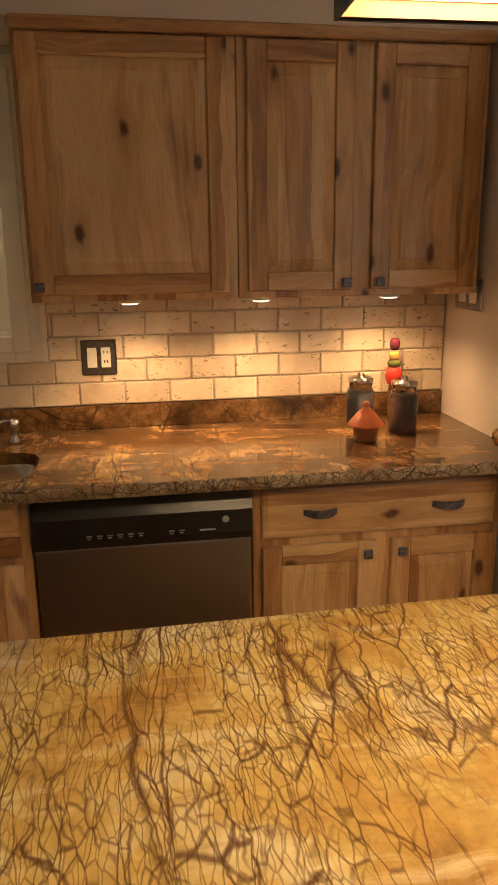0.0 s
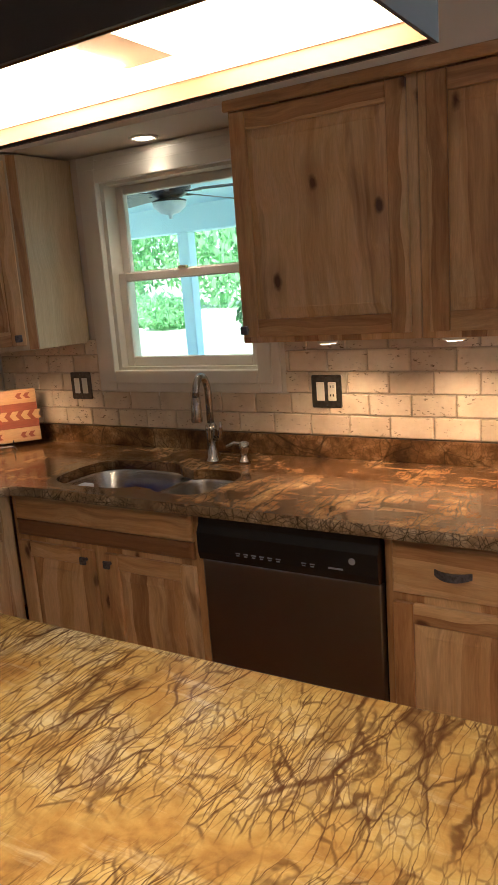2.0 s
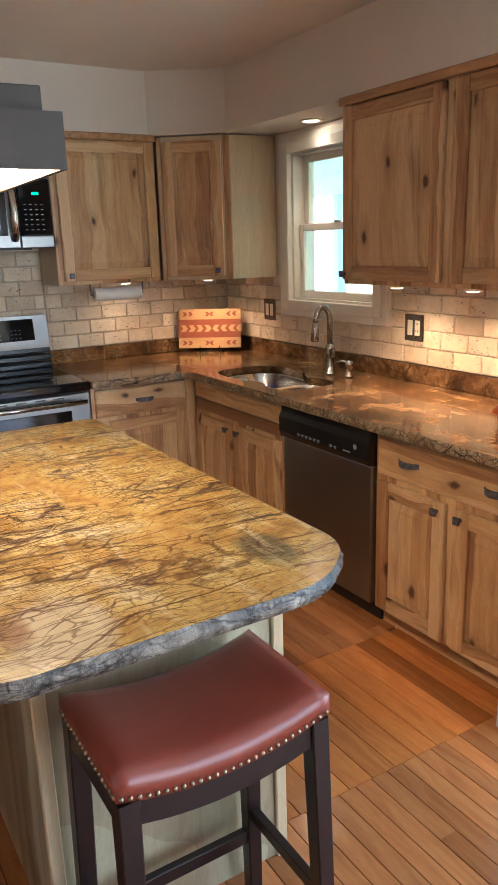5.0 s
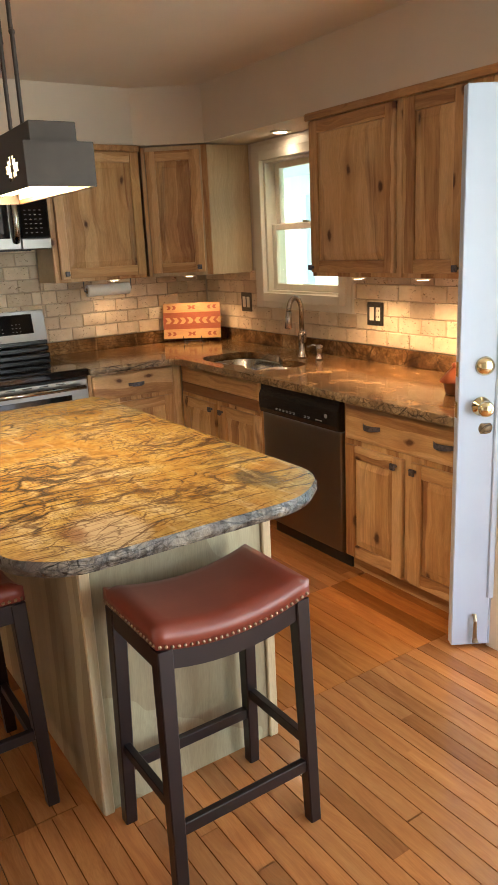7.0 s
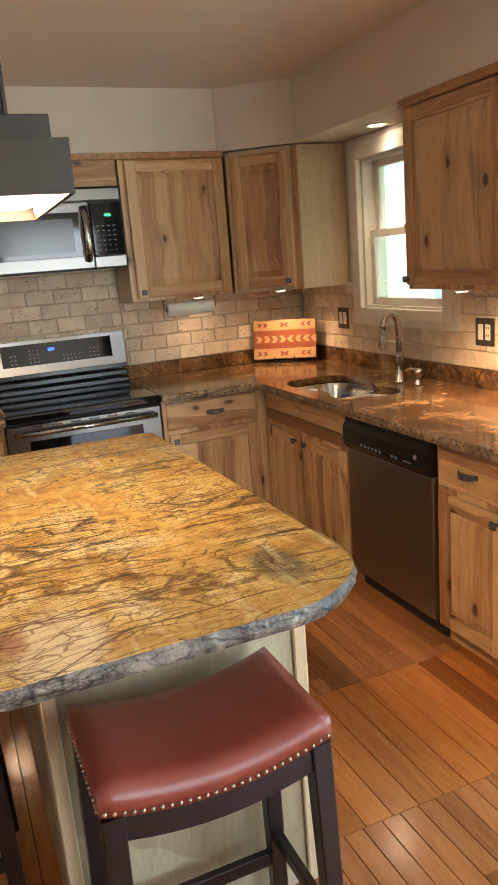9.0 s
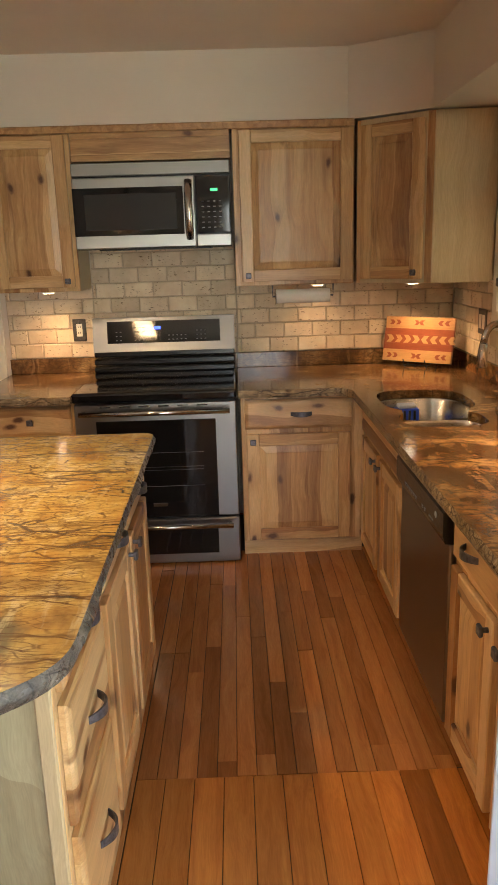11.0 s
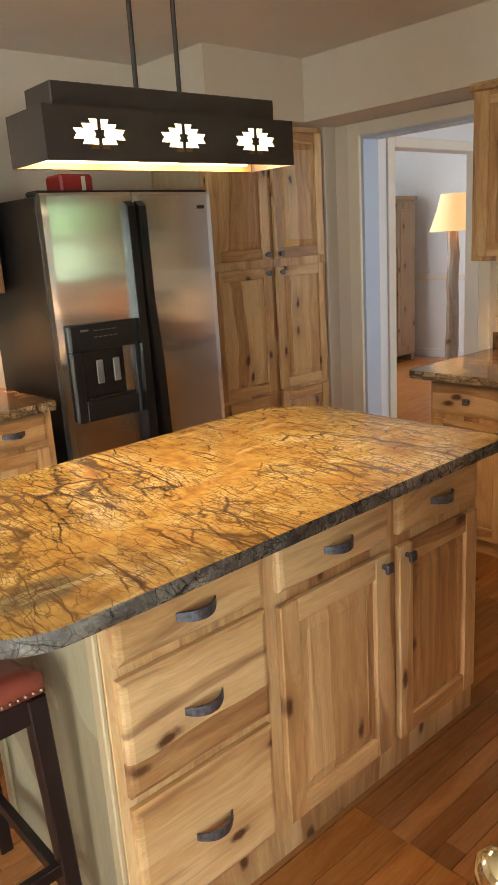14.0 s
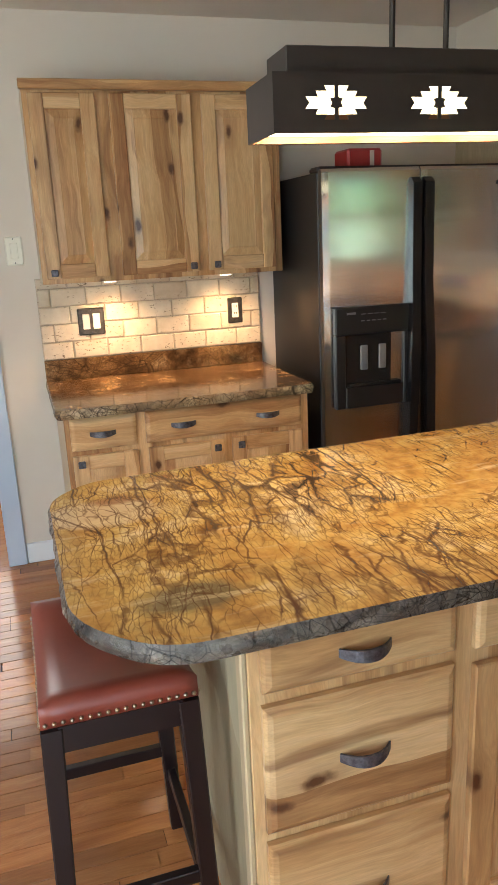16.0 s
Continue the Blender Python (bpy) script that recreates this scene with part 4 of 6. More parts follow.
def on_guard(x0, x1, h0, h1, lift):
    """A thin plate on the console's sloping front."""
    b = bmesh.new()
    box(b, x0, x1, -lift, 0.002, h0, h1)
    bmesh.ops.transform(b, matrix=Matrix.Translation((0, 0.605, 1.01)) @ Matrix.Rotation(-tilt, 4, "X"), verts=b.verts)
    return b


part("control_glass", on_guard(0.075, W - 0.075, 0.022, 0.138, 0.003), glass_black, bg)
part("clock_display", on_guard(0.325, 0.36, 0.092, 0.108, 0.0045), blue_led, bg)
bm = bmesh.new()
for cx, n_, rows_ in ((0.12, 2, 3), (0.22, 3, 4), (0.40, 5, 2), (0.55, 3, 3)):
    for a in range(n_):
        for b_ in range(rows_):
            box(bm, cx + a * 0.022, cx + a * 0.022 + 0.009, -0.0045, 0.0, 0.035 + b_ * 0.022, 0.039 + b_ * 0.022)
bmesh.ops.transform(bm, matrix=Matrix.Translation((0, 0.605, 1.01)) @ Matrix.Rotation(-tilt, 4, "X"), verts=bm.verts)
tagged(part("key_print", bm, pale_print, bg), kind="stuff")
rg.matrix_basis = facing(-0.76, 0.908, -0.015, 90)

# ---- microwave ----
mw = thing("microwave", (0, 0, 0), "stainless over-range microwave with black window", "microwave")
W = 0.752
part("body", bx(0.0, W, 0.03, 0.345, 1.512, 1.908, bevel=0.003), black_matt, mw)
part("vent_panel", bx(0.0, W, 0.004, 0.03, 1.848, 1.908, bevel=0.004), steel, mw)
md = part("door", bx(0.0, W * 0.775, 0.0, 0.03, 1.514, 1.842, bevel=0.005), steel, mw)
part("door_glass", bx(0.0, W * 0.70, -0.003, 0.003, 1.575, 1.795, bevel=0.002), glass_black, md)
part("viewing_screen", bx(0.055, W * 0.655, -0.0045, -0.002, 1.60, 1.765), mk("oven_screen", (0.03, 0.03, 0.03), 0.15), md)
bm = tube([(W * 0.735, -0.004, 1.555), (W * 0.735, -0.035, 1.60), (W * 0.735, -0.042, 1.68), (W * 0.735, -0.035, 1.77), (W * 0.735, -0.004, 1.815)], 0.019, 12)
part("handle", bm, chrome, md, "bowed stainless handle", smooth=True)
part("lower_trim", bx(W * 0.78, W, 0.0, 0.03, 1.514, 1.572, bevel=0.004), steel, mw)
cp = part("control_panel", bx(W * 0.78, W, 0.0, 0.03, 1.573, 1.842, bevel=0.004), black, mw)
part("control_glass", bx(W * 0.785, W - 0.006, -0.003, 0.003, 1.578, 1.836, bevel=0.002), glass_black, cp)
part("clock_display", bx(W * 0.875, W * 0.92, -0.0045, -0.002, 1.768, 1.780), green_led, cp)
bm = bmesh.new()
for a in range(4):
    for b_ in range(6):
        box(bm, W * 0.815 + a * 0.028, W * 0.815 + a * 0.028 + 0.012, -0.004, -0.002, 1.60 + b_ * 0.024, 1.604 + b_ * 0.024)
tagged(part("key_print", bm, pale_print, cp), kind="stuff")
bm = bmesh.new()
box(bm, 0.1, W - 0.1, 0.06, 0.26, 1.506, 1.513)
part("grease_filter", bm, black_matt, mw)
mw.matrix_basis = facing(-1.108, 0.913, -0.009, 90)

# ---- fridge ----
fr = thing("fridge", (0, 0, 0), "side-by-side stainless fridge with black sides", "fridge")
W, HH = 0.893, 1.70
part("body", bx(0.0, W, 0.075, 0.66, 0.02, HH - 0.01, bevel=0.004), black_matt, fr)
part("hinge_cover", bx(0.0, W, 0.06, 0.16, HH - 0.012, HH + 0.012, bevel=0.008), black_matt, fr)


# same steel as the door fronts, coloured darker to hold back edge glare
door_edge = speckled("dimmed_steel_edge", (0.16, 0.15, 0.14), (0.20, 0.19, 0.175), 8.0, 0.5, 0.0, 0.9)


def bowed_door(x0, x1, z0, z1, bow, name, parent):
    bm = bmesh.new()
    n = 16
    rows = []
    for k in range(n + 1):
        t = k / n
        x = x0 + (x1 - x0) * t
        u = (x - W / 2) / (W / 2)
        y = bow * u * u
        edge_ = 0.003 * (max(0, 1 - t * 30) ** 2 + max(0, 1 - (1 - t) * 30) ** 2)
        rows.append([bm.verts.new((x, yy, z)) for yy, z in ((y + edge_, z0 + 0.004), (y + edge_, z1 - 0.012 - 0.0), (y + edge_ + 0.008, z1), (0.07, z1), (0.07, z0))])
    for a, b in zip(rows, rows[1:]):
        for j in range(5):
            bm.faces.new((a[j], a[(j + 1) % 5], b[(j + 1) % 5], b[j]))
    for cap in (bm.faces.new(rows[0]), bm.faces.new(rows[-1][::-1])):
        cap.material_index = 1
    return part(name, bm, [fridge_steel, door_edge], parent, smooth=False)


fd = bowed_door(0.003, 0.418, 0.06, HH, 0.035, "freezer_door", fr)
rd = bowed_door(0.424, W - 0.003, 0.06, HH, 0.035, "fridge_door", fr)
for d, x, sgn in ((fd, 0.393, -1), (rd, 0.450, 1)):
    bm = bmesh.new()
    prof = [(0.45, -0.05), (0.6, -0.055), (0.95, -0.055), (1.10, -0.045), (1.25, -0.035), (1.64, -0.03), (1.66, -0.005)]
    pts = [(x + sgn * 0.012 * max(0, (1.25 - z) / 0.5 if z < 1.25 else 0), y, z) for z, y in prof]
    ring = []
    for px, y, z in pts:
        ring.append([bm.verts.new(q) for q in ((px - 0.02, y, z), (px + 0.02, y, z), (px + 0.02, 0.012, z), (px - 0.02, 0.012, z))])
    for a, b in zip(ring, ring[1:]):
        for j in range(4):
            bm.faces.new((a[j], a[(j + 1) % 4], b[(j + 1) % 4], b[j]))
    bm.faces.new(ring[0])
    bm.faces.new(ring[-1][::-1])
    part("handle", bm, black, d, "long black moulded handle")
bm = bmesh.new()
X0, X1, Z0, Z1 = 0.035, 0.385, 0.735, 1.16
box(bm, X0, X1, -0.012, 0.02, 1.045, Z1, 0.006)
box(bm, X0, X0 + 0.045, -0.012, 0.02, Z0, 1.045, 0.004)
box(bm, X1 - 0.035, X1, -0.012, 0.02, Z0, 1.045, 0.004)
box(bm, X0 + 0.045, X1 - 0.035, -0.012, 0.02, Z0, 0.825, 0.004)
dp = part("dispenser", bm, black_matt, fd, "black ice and water dispenser")
part("recess", bx(X0 + 0.045, X1 - 0.035, 0.004, 0.019, 0.825, 1.045), black, fd)
for x in (0.15, 0.235):
    bm = bmesh.new()
    box(bm, x, x + 0.035, -0.006, 0.002, 0.895, 1.0, 0.004)
    part("paddle", bm, mk("grey_paddle", (0.16, 0.16, 0.17), 0.3), fd)
part("drip_tray", bx(X0 + 0.06, X1 - 0.05, -0.018, 0.01, 0.825, 0.84, bevel=0.003), black, fd)
bm = bmesh.new()
box(bm, X0 + 0.05, X0 + 0.09, -0.0135, -0.011, 1.13, 1.139)
for k in range(5):
    box(bm, 0.15 + k * 0.025, 0.165 + k * 0.025, -0.0135, -0.011, 1.10, 1.104)
for k in range(4):
    box(bm, 0.15 + k * 0.03, 0.172 + k * 0.03, -0.0135, -0.011, 1.128, 1.131)
part("button_print", bm, mk("grey_print", (0.2, 0.2, 0.21), 0.5), fd)
part("badge", bx(0.80, 0.835, 0.016, 0.022, 1.625, 1.64), black, rd)
fr.matrix_basis = facing(0.522, -0.425, 0, 180)
tin = thing("biscuit_tin", (0.26, -0.66, 1.715), "small red and white striped tin on the fridge", "tin")
part("tin_body", bx(0.18, 0.34, -0.74, -0.60, 1.692, 1.79, bevel=0.01), mk("red_tin", (0.35, 0.03, 0.03), 0.4), tin)
bm = bmesh.new()
for k in range(5):
    box(bm, 0.22, 0.24, -0.5995, -0.598, 1.708 + k * 0.014, 1.725 + k * 0.014)
part("stripe_print", bm, white_plastic, tin)

# ---- pendant lamp over the island ----
pl = thing("pendant_lamp", (0, 0, 0), "bronze box pendant with lit stepped-star cut-outs", "pendant lamp")
LW, LD = 0.686, 0.176
STAR = [(0.03, 0.48), (0.2, 0.48), (0.16, 0.33), (0.34, 0.33), (0.3, 0.17), (0.5, 0.17), (0.44, 0), (0.5, -0.17), (0.3, -0.17), (0.34, -0.33), (0.16, -0.33), (0.2, -0.48), (0.03, -0.48), (0.03, -0.15), (0.1, -0.12), (0.07, 0), (0.1, 0.12), (0.03, 0.15)]
Z0, Z1 = 1.643, 1.746


def star_sheet(y):
    bm = bmesh.new()
    loops = [[(-LW / 2, Z0), (LW / 2, Z0), (LW / 2, Z1), (-LW / 2, Z1)]]
    for cx in (-0.217, 0.0, 0.217):
        for sg in (1, -1):
            loops.append([(cx + sg * px * 0.125, (Z0 + Z1) / 2 + 0.002 + pz * 0.062) for px, pz in STAR])
    edges = []
    for lp in loops:
        vs = [bm.verts.new((x, y, z)) for x, z in lp]
        edges += [bm.edges.new((vs[k], vs[(k + 1) % len(vs)])) for k in range(len(vs))]
    bmesh.ops.triangle_fill(bm, use_beauty=True, edges=edges)
    r = bmesh.ops.extrude_face_region(bm, geom=bm.faces[:])
    bmesh.ops.translate(bm, vec=(0, 0.003, 0), verts=[g for g in r["geom"] if isinstance(g, bmesh.types.BMVert)])
    return bm


part("pierced_side", star_sheet(-LD / 2), bronze, pl)
part("pierced_side", star_sheet(LD / 2 - 0.003), bronze, pl)
for sg in (-1, 1):
    x = sg * LW / 2
    part("end_plate", bx(min(x, x - sg * 0.003), max(x, x - sg * 0.003), -LD / 2 + 0.003, LD / 2 - 0.003, Z0, Z1), bronze, pl)
    part("lit_panel", bx(-LW / 2 + 0.02, LW / 2 - 0.02, sg * (LD / 2 - 0.012) - 0.001, sg * (LD / 2 - 0.012) + 0.001, Z0 + 0.015, Z1 - 0.01), star_glow, pl, "glowing amber panel behind the cut-outs")
part("top_plate", bx(-LW / 2, LW / 2, -LD / 2, LD / 2, Z1, Z1 + 0.003), bronze, pl)
part("upper_tier", bx(-0.306, 0.306, -0.060, 0.060, Z1 + 0.003, 1.800, bevel=0.002), bronze, pl)
liner = mk("copper_toned_liner", (0.16, 0.065, 0.022), 0.5, 0.3)
part("reflector", bx(-LW / 2 + 0.004, LW / 2 - 0.004, -LD / 2 + 0.014, LD / 2 - 0.014, Z0 + 0.034, Z0 + 0.038), liner, pl)
for sg in (-1, 1):
    y = sg * (LD / 2 - 0.0095)
    part("inner_liner", bx(-LW / 2 + 0.004, LW / 2 - 0.004, y - 0.0008, y + 0.0008, Z0 + 0.001, Z0 + 0.034), liner, pl)
for cx in (-0.226, 0.0, 0.226):
    b = bmesh.new()
    lo = [b.verts.new((cx + px, py, Z0 + 0.023)) for px, py in ((-0.05, -0.038), (0.05, -0.038), (0.05, 0.038), (-0.05, 0.038))]
    hi = [b.verts.new((cx + px, py, Z0 + 0.032)) for px, py in ((-0.088, -0.068), (0.088, -0.068), (0.088, 0.068), (-0.088, 0.068))]
    for k in range(4):
        b.faces.new((lo[k], lo[(k + 1) % 4], hi[(k + 1) % 4], hi[k]))
    b.faces.new(lo[::-1])
    b.faces.new(hi)
    part("diffuser", b, glow, pl, "bright frosted glass light panel")
for x in (-0.06, 0.06):
    bm = tube([(x, 0, 1.797), (x, 0, 2.05), (x * 0.9, 0, 2.062), (x * 0.9, 0, 2.355)], 0.006, 8)
    bmesh.ops.create_uvsphere(bm, u_segments=8, v_segments=6, radius=0.009, matrix=Matrix.Translation((x, 0, 2.055)))
    part("hanging_rod", bm, bronze, pl)
part("ceiling_canopy", bx(-0.12, 0.12, -0.055, 0.055, 2.352, CEIL, bevel=0.004), bronze, pl)
pl.matrix_basis = pose(0.886, 0.902, 0, 0, 0, -1.8)

# ---- stools ----
def bar_stool():
    st = thing("bar_stool", (0, 0, 0), "red leather saddle stool with dark wooden legs", "stool", "stools at the island")
    L, D, H = 0.209, 0.141, 0.672

    def sag(u):
        return 0.034 * (u / L) ** 2
    bm = bmesh.new()
    nx, ny = 16, 12
    grid = []
    for a in range(nx + 1):
        row = []
        for b_ in range(ny + 1):
            x, y = -L + 2 * L * a / nx, -D + 2 * D * b_ / ny
            ex, ey = max(0, abs(x) / L - 0.86) / 0.14, max(0, abs(y) / D - 0.8) / 0.2
            drop = 0.014 * min(1.0, ex * ex + ey * ey)
            row.append(bm.verts.new((x, y, H + sag(x) - drop)))
        grid.append(row)
    for a in range(nx):
        for b_ in range(ny):
            bm.faces.new((grid[a][b_], grid[a + 1][b_], grid[a + 1][b_ + 1], grid[a][b_ + 1]))
    rim = [grid[a][0] for a in range(nx + 1)] + [grid[nx][b_] for b_ in range(1, ny + 1)] + [grid[a][ny] for a in range(nx - 1, -1, -1)] + [grid[0][b_] for b_ in range(ny - 1, 0, -1)]
    low = [bm.verts.new((v.co.x * 1.005, v.co.y * 1.005, H - 0.055 + sag(v.co.x))) for v in rim]
    for k in range(len(rim)):
        bm.faces.new((rim[k], rim[(k + 1) % len(rim)], low[(k + 1) % len(rim)], low[k]))
    bm.faces.new(low)
    seat = part("seat", bm, leather, st, smooth=True)
    bm = bmesh.new()
    def nail(x, y):
        bmesh.ops.create_uvsphere(bm, u_segments=6, v_segments=4, radius=0.0048, matrix=Matrix.Translation((x, y, H - 0.048 + sag(x))))
    for k in range(27):
        x = -L + 2 * L * (k + 0.5) / 27
        nail(x, -D * 1.008), nail(x, D * 1.008)
    for k in range(18):
        y = -D + 2 * D * (k + 0.5) / 18
        nail(-L * 1.006, y), nail(L * 1.006, y)
    part("nailhead_trim", bm, nail_metal, seat, "row of antique nickel nailheads", smooth=True)
    for sy in (-1, 1):
        bm = bmesh.new()
        rows = []
        for k in range(13):
            x = -L + 0.012 + (2 * L - 0.024) * k / 12
            zt, zb = H - 0.053 + sag(x), H - 0.105 + sag(x) * 1.0
            rows.append([bm.verts.new((x, y, z)) for y, z in ((sy * D * 0.97, zt), (sy * D * 0.97, zb), (sy * D * 0.83, zb), (sy * D * 0.83, zt))])
        for a, b_ in zip(rows, rows[1:]):
            for j in range(4):
                bm.faces.new((a[j], a[(j + 1) % 4], b_[(j + 1) % 4], b_[j]))
        bm.faces.new(rows[0])
        bm.faces.new(rows[-1][::-1])
        part("apron", bm, espresso, st)
    for sx in (-1, 1):
        part("apron", bx(min(sx * L * 0.88, sx * L * 0.98), max(sx * L * 0.88, sx * L * 0.98), -D * 0.8, D * 0.8, H - 0.08, H - 0.026), espresso, st)

    def leg_at(sx, sy, z):
        f = 1 - z / H
        return Vector((sx * (L * 0.90 + 0.012 * f), sy * (D * 0.87 + 0.022 * f), z))
    for sx in (-1, 1):
        for sy in (-1, 1):
            bm = bmesh.new()
            r = 0.0195
            rings = [[bm.verts.new(leg_at(sx, sy, z) + Vector((a * r * g, b_ * r * g, 0))) for a, b_ in ((-1, -1), (1, -1), (1, 1), (-1, 1))] for z, g in ((0, 0.85), (H - 0.03, 1.0))]
            for j in range(4):
                bm.faces.new((rings[0][j], rings[0][(j + 1) % 4], rings[1][(j + 1) % 4], rings[1][j]))
            bm.faces.new(rings[0][::-1])
            bm.faces.new(rings[1])
            bmesh.ops.bevel(bm, geom=[e_ for e_ in bm.edges if abs(e_.verts[0].co.z - e_.verts[1].co.z) > 0.2], offset=0.003, segments=1, affect="EDGES")
            part("leg", bm, espresso, st)
    for sy in (-1, 1):
        a, b_ = leg_at(-1, sy, 0.17), leg_at(1, sy, 0.17)
        part("stretcher", bx(a.x, b_.x, a.y - 0.010, a.y + 0.010, 0.155, 0.188, bevel=0.002), espresso, st)
    for sx in (-1, 1):
        a, b_ = leg_at(sx, -1, 0.235), leg_at(sx, 1, 0.235)
        part("stretcher", bx(a.x - 0.010, a.x + 0.010, a.y, b_.y, 0.222, 0.252, bevel=0.002), espresso, st)
    return st


stool = bar_stool()
stool.matrix_basis = pose(1.637, 0.992, 0, 0, 0, 90)
copy_thing(stool, pose(1.10, 0.50, 0, 0, 0, 0) @ Matrix.Diagonal((1, 1, 0.965, 1)))

# ---- under-cabinet and recessed lights ----
def puck(x, y, z, energy):
    u = thing("under_cabinet_light", (x, y, z), "small round warm light under the cabinet", "light", "under-cabinet lights")
    part("housing", lathe([(0.034, 0), (0.034, -0.010), (0.028, -0.012)], (x, y, z), 20), white_plastic, u)
    part("lens", lathe([(0.026, -0.012), (0.024, -0.0135)], (x, y, z), 20), can_glow, u)
    lamp("puck_lamp", "SPOT", look((x, y, z - 0.018), (x, y + 0.001, 0)), energy, WARM, radius=0.03, spot=radians(140))


for x, y in ((0.37, 2.64), (0.78, 2.64), (1.21, 2.66)):
    puck(x, y, UB, 5.2)
# the dim puck at (-1.28, 2.10) is added only to lift the tiles below
for x, y, e in ((-1.14, 2.56, 4.0), (-1.28, 2.10, 1.0), (-1.26, 0.72, 3.2)):
    puck(x, y, UB, e)
for x in (0.80, 1.32):
    puck(x, -0.92, UB, 5.0)
can = thing("recessed_light", (-0.395, 2.765, SOFFIT), "round recessed light in the soffit above the sink", "light")
part("trim_ring", lathe([(0.058, 0.0), (0.058, -0.004), (0.046, -0.007), (0.042, -0.002)], (-0.395, 2.765, SOFFIT), 28), white_plastic, can, smooth=True)
part("bulb", lathe([(0.040, -0.0025), (0.03, -0.006), (0.01, -0.008)], (-0.395, 2.765, SOFFIT), 24), can_glow, can, smooth=True)
lamp("recessed_lamp", "SPOT", look((-0.395, 2.765, SOFFIT - 0.015), (-0.395, 2.72, 0)), 3.5, (1.0, 0.75, 0.48), radius=0.03, spot=radians(110))

# ---- switch and outlet plates ----
pewter = speckled("aged_pewter", (0.075, 0.068, 0.058), (0.14, 0.128, 0.11), 70.0, 0.4, 0.2, 0.8)
def plate(name, label, m, gangs, kind_, material=None):
    """A wall plate that faces -y, with rocker or outlet inserts."""
    p = thing(name, (0, 0, 0), label, name.split("_")[-1], "wall plates")
    w = 0.072 if gangs == 1 else 0.118
    part("cover_plate", bx(-w / 2, w / 2, -0.006, 0, -0.06, 0.06, bevel=0.004), material or pewter, p)
    for g in range(gangs):
        cx = 0 if gangs == 1 else (-0.023 if g == 0 else 0.023)
        out = kind_[g] == "o"
        ins = part("insert", bx(cx - 0.016, cx + 0.016, -0.009, -0.005, -0.034, 0.034, bevel=0.002), white_plastic, p)
        if out:
            bm = bmesh.new()
            for dz in (-0.018, 0.014):
                box(bm, cx - 0.007, cx - 0.004, -0.0098, -0.0088, dz, dz + 0.009)
                box(bm, cx + 0.004, cx + 0.007, -0.0098, -0.0088, dz, dz + 0.009)
            part("socket_slot", bm, black, ins)
    for dz in (-0.05, 0.05):
        part("screw", rod(bmesh.new(), (0, -0.006, dz), (0, -0.0072, dz), 0.003, n=8), iron, p)
    p.matrix_basis = m
    return p


plate_metal = speckled("brushed_pewter", (0.40, 0.40, 0.41), (0.50, 0.50, 0.51), 60.0, 0.35, 0.1, 0.9)
TF = YN - 0.016
plate("wall_outlet", "pewter plate with ivory switch and outlet", facing(0.258, TF, 1.104, 0), 2, "so")
plate("wall_switch", "pewter plate with ivory rocker switch", facing(-0.935, TF, 1.118, 0), 2, "ss")
plate("wall_outlet", "pewter plate with ivory outlet beside the range", facing(XW + 0.016, 0.825, 1.088, 90), 1, "o")
plate("wall_outlet", "pewter plate with ivory outlet", facing(0.728, YS + 0.016, 1.122, 180), 1, "o")
plate("wall_switch", "pewter double switch plate with ivory rockers", facing(1.405, YS + 0.016, 1.12, 180), 2, "ss")
plate("wall_switch", "white switch plate on the painted wall", facing(1.70, YS, 1.441, 180), 1, "s", white_plastic)
plate("wall_switch", "pewter double switch plate on the painted wall", facing(1.50, 2.675, 1.30, -90) @ Matrix.Diagonal((1.7, 1, 0.86, 1)), 2, "ss", plate_metal)

# ---- small things on the worktops ----
clay = mk("painted_clay", (0.45, 0.12, 0.04), 0.35)
pot = thing("lidded_pot", (1.09, 2.50, CT), "small orange painted pot with pointed lid", "pot")
part("pot_body", lathe([(0.030, 0), (0.034, 0.004), (0.040, 0.025), (0.042, 0.045), (0.046, 0.05)], (1.09, 2.50, CT), 28), speckled("brown_glaze", (0.20, 0.07, 0.03), (0.28, 0.11, 0.04), 20, 0.3), pot, smooth=True)
lid = part("lid", lathe([(0.058, 0.05), (0.056, 0.056), (0.030, 0.088), (0.012, 0.105), (0.010, 0.108)], (1.09, 2.50, CT), 28), clay, pot, "flared orange lid", smooth=True)
part("lid_knob", lathe([(0.007, 0.105), (0.012, 0.115), (0.011, 0.124), (0.004, 0.128)], (1.09, 2.50, CT), 16), clay, lid, smooth=True)


def jar(x, y, h, r, fill, label):
    j = thing("storage_jar", (x, y, CT), label, "jar", "storage jars")
    part("glass_body", lathe([(r * 0.9, 0), (r, 0.008), (r, h * 0.8), (r * 0.86, h * 0.9), (r * 0.86, h)], (x, y, CT), 28), jar_glass, j, smooth=True)
    part("contents", lathe([(r * 0.9, 0.005), (r * 0.95, 0.012), (r * 0.95, h * 0.78), (r * 0.5, h * 0.80)], (x, y, CT), 24), fill, j, smooth=True)
    part("lid", lathe([(r * 0.9, h), (r * 0.93, h + 0.004), (r * 0.93, h + 0.016), (r * 0.8, h + 0.02), (0.012, h + 0.021), (0.012, h + 0.032), (0.006, h + 0.035)], (x, y, CT), 28), chrome, j, "brushed metal lid", smooth=True)


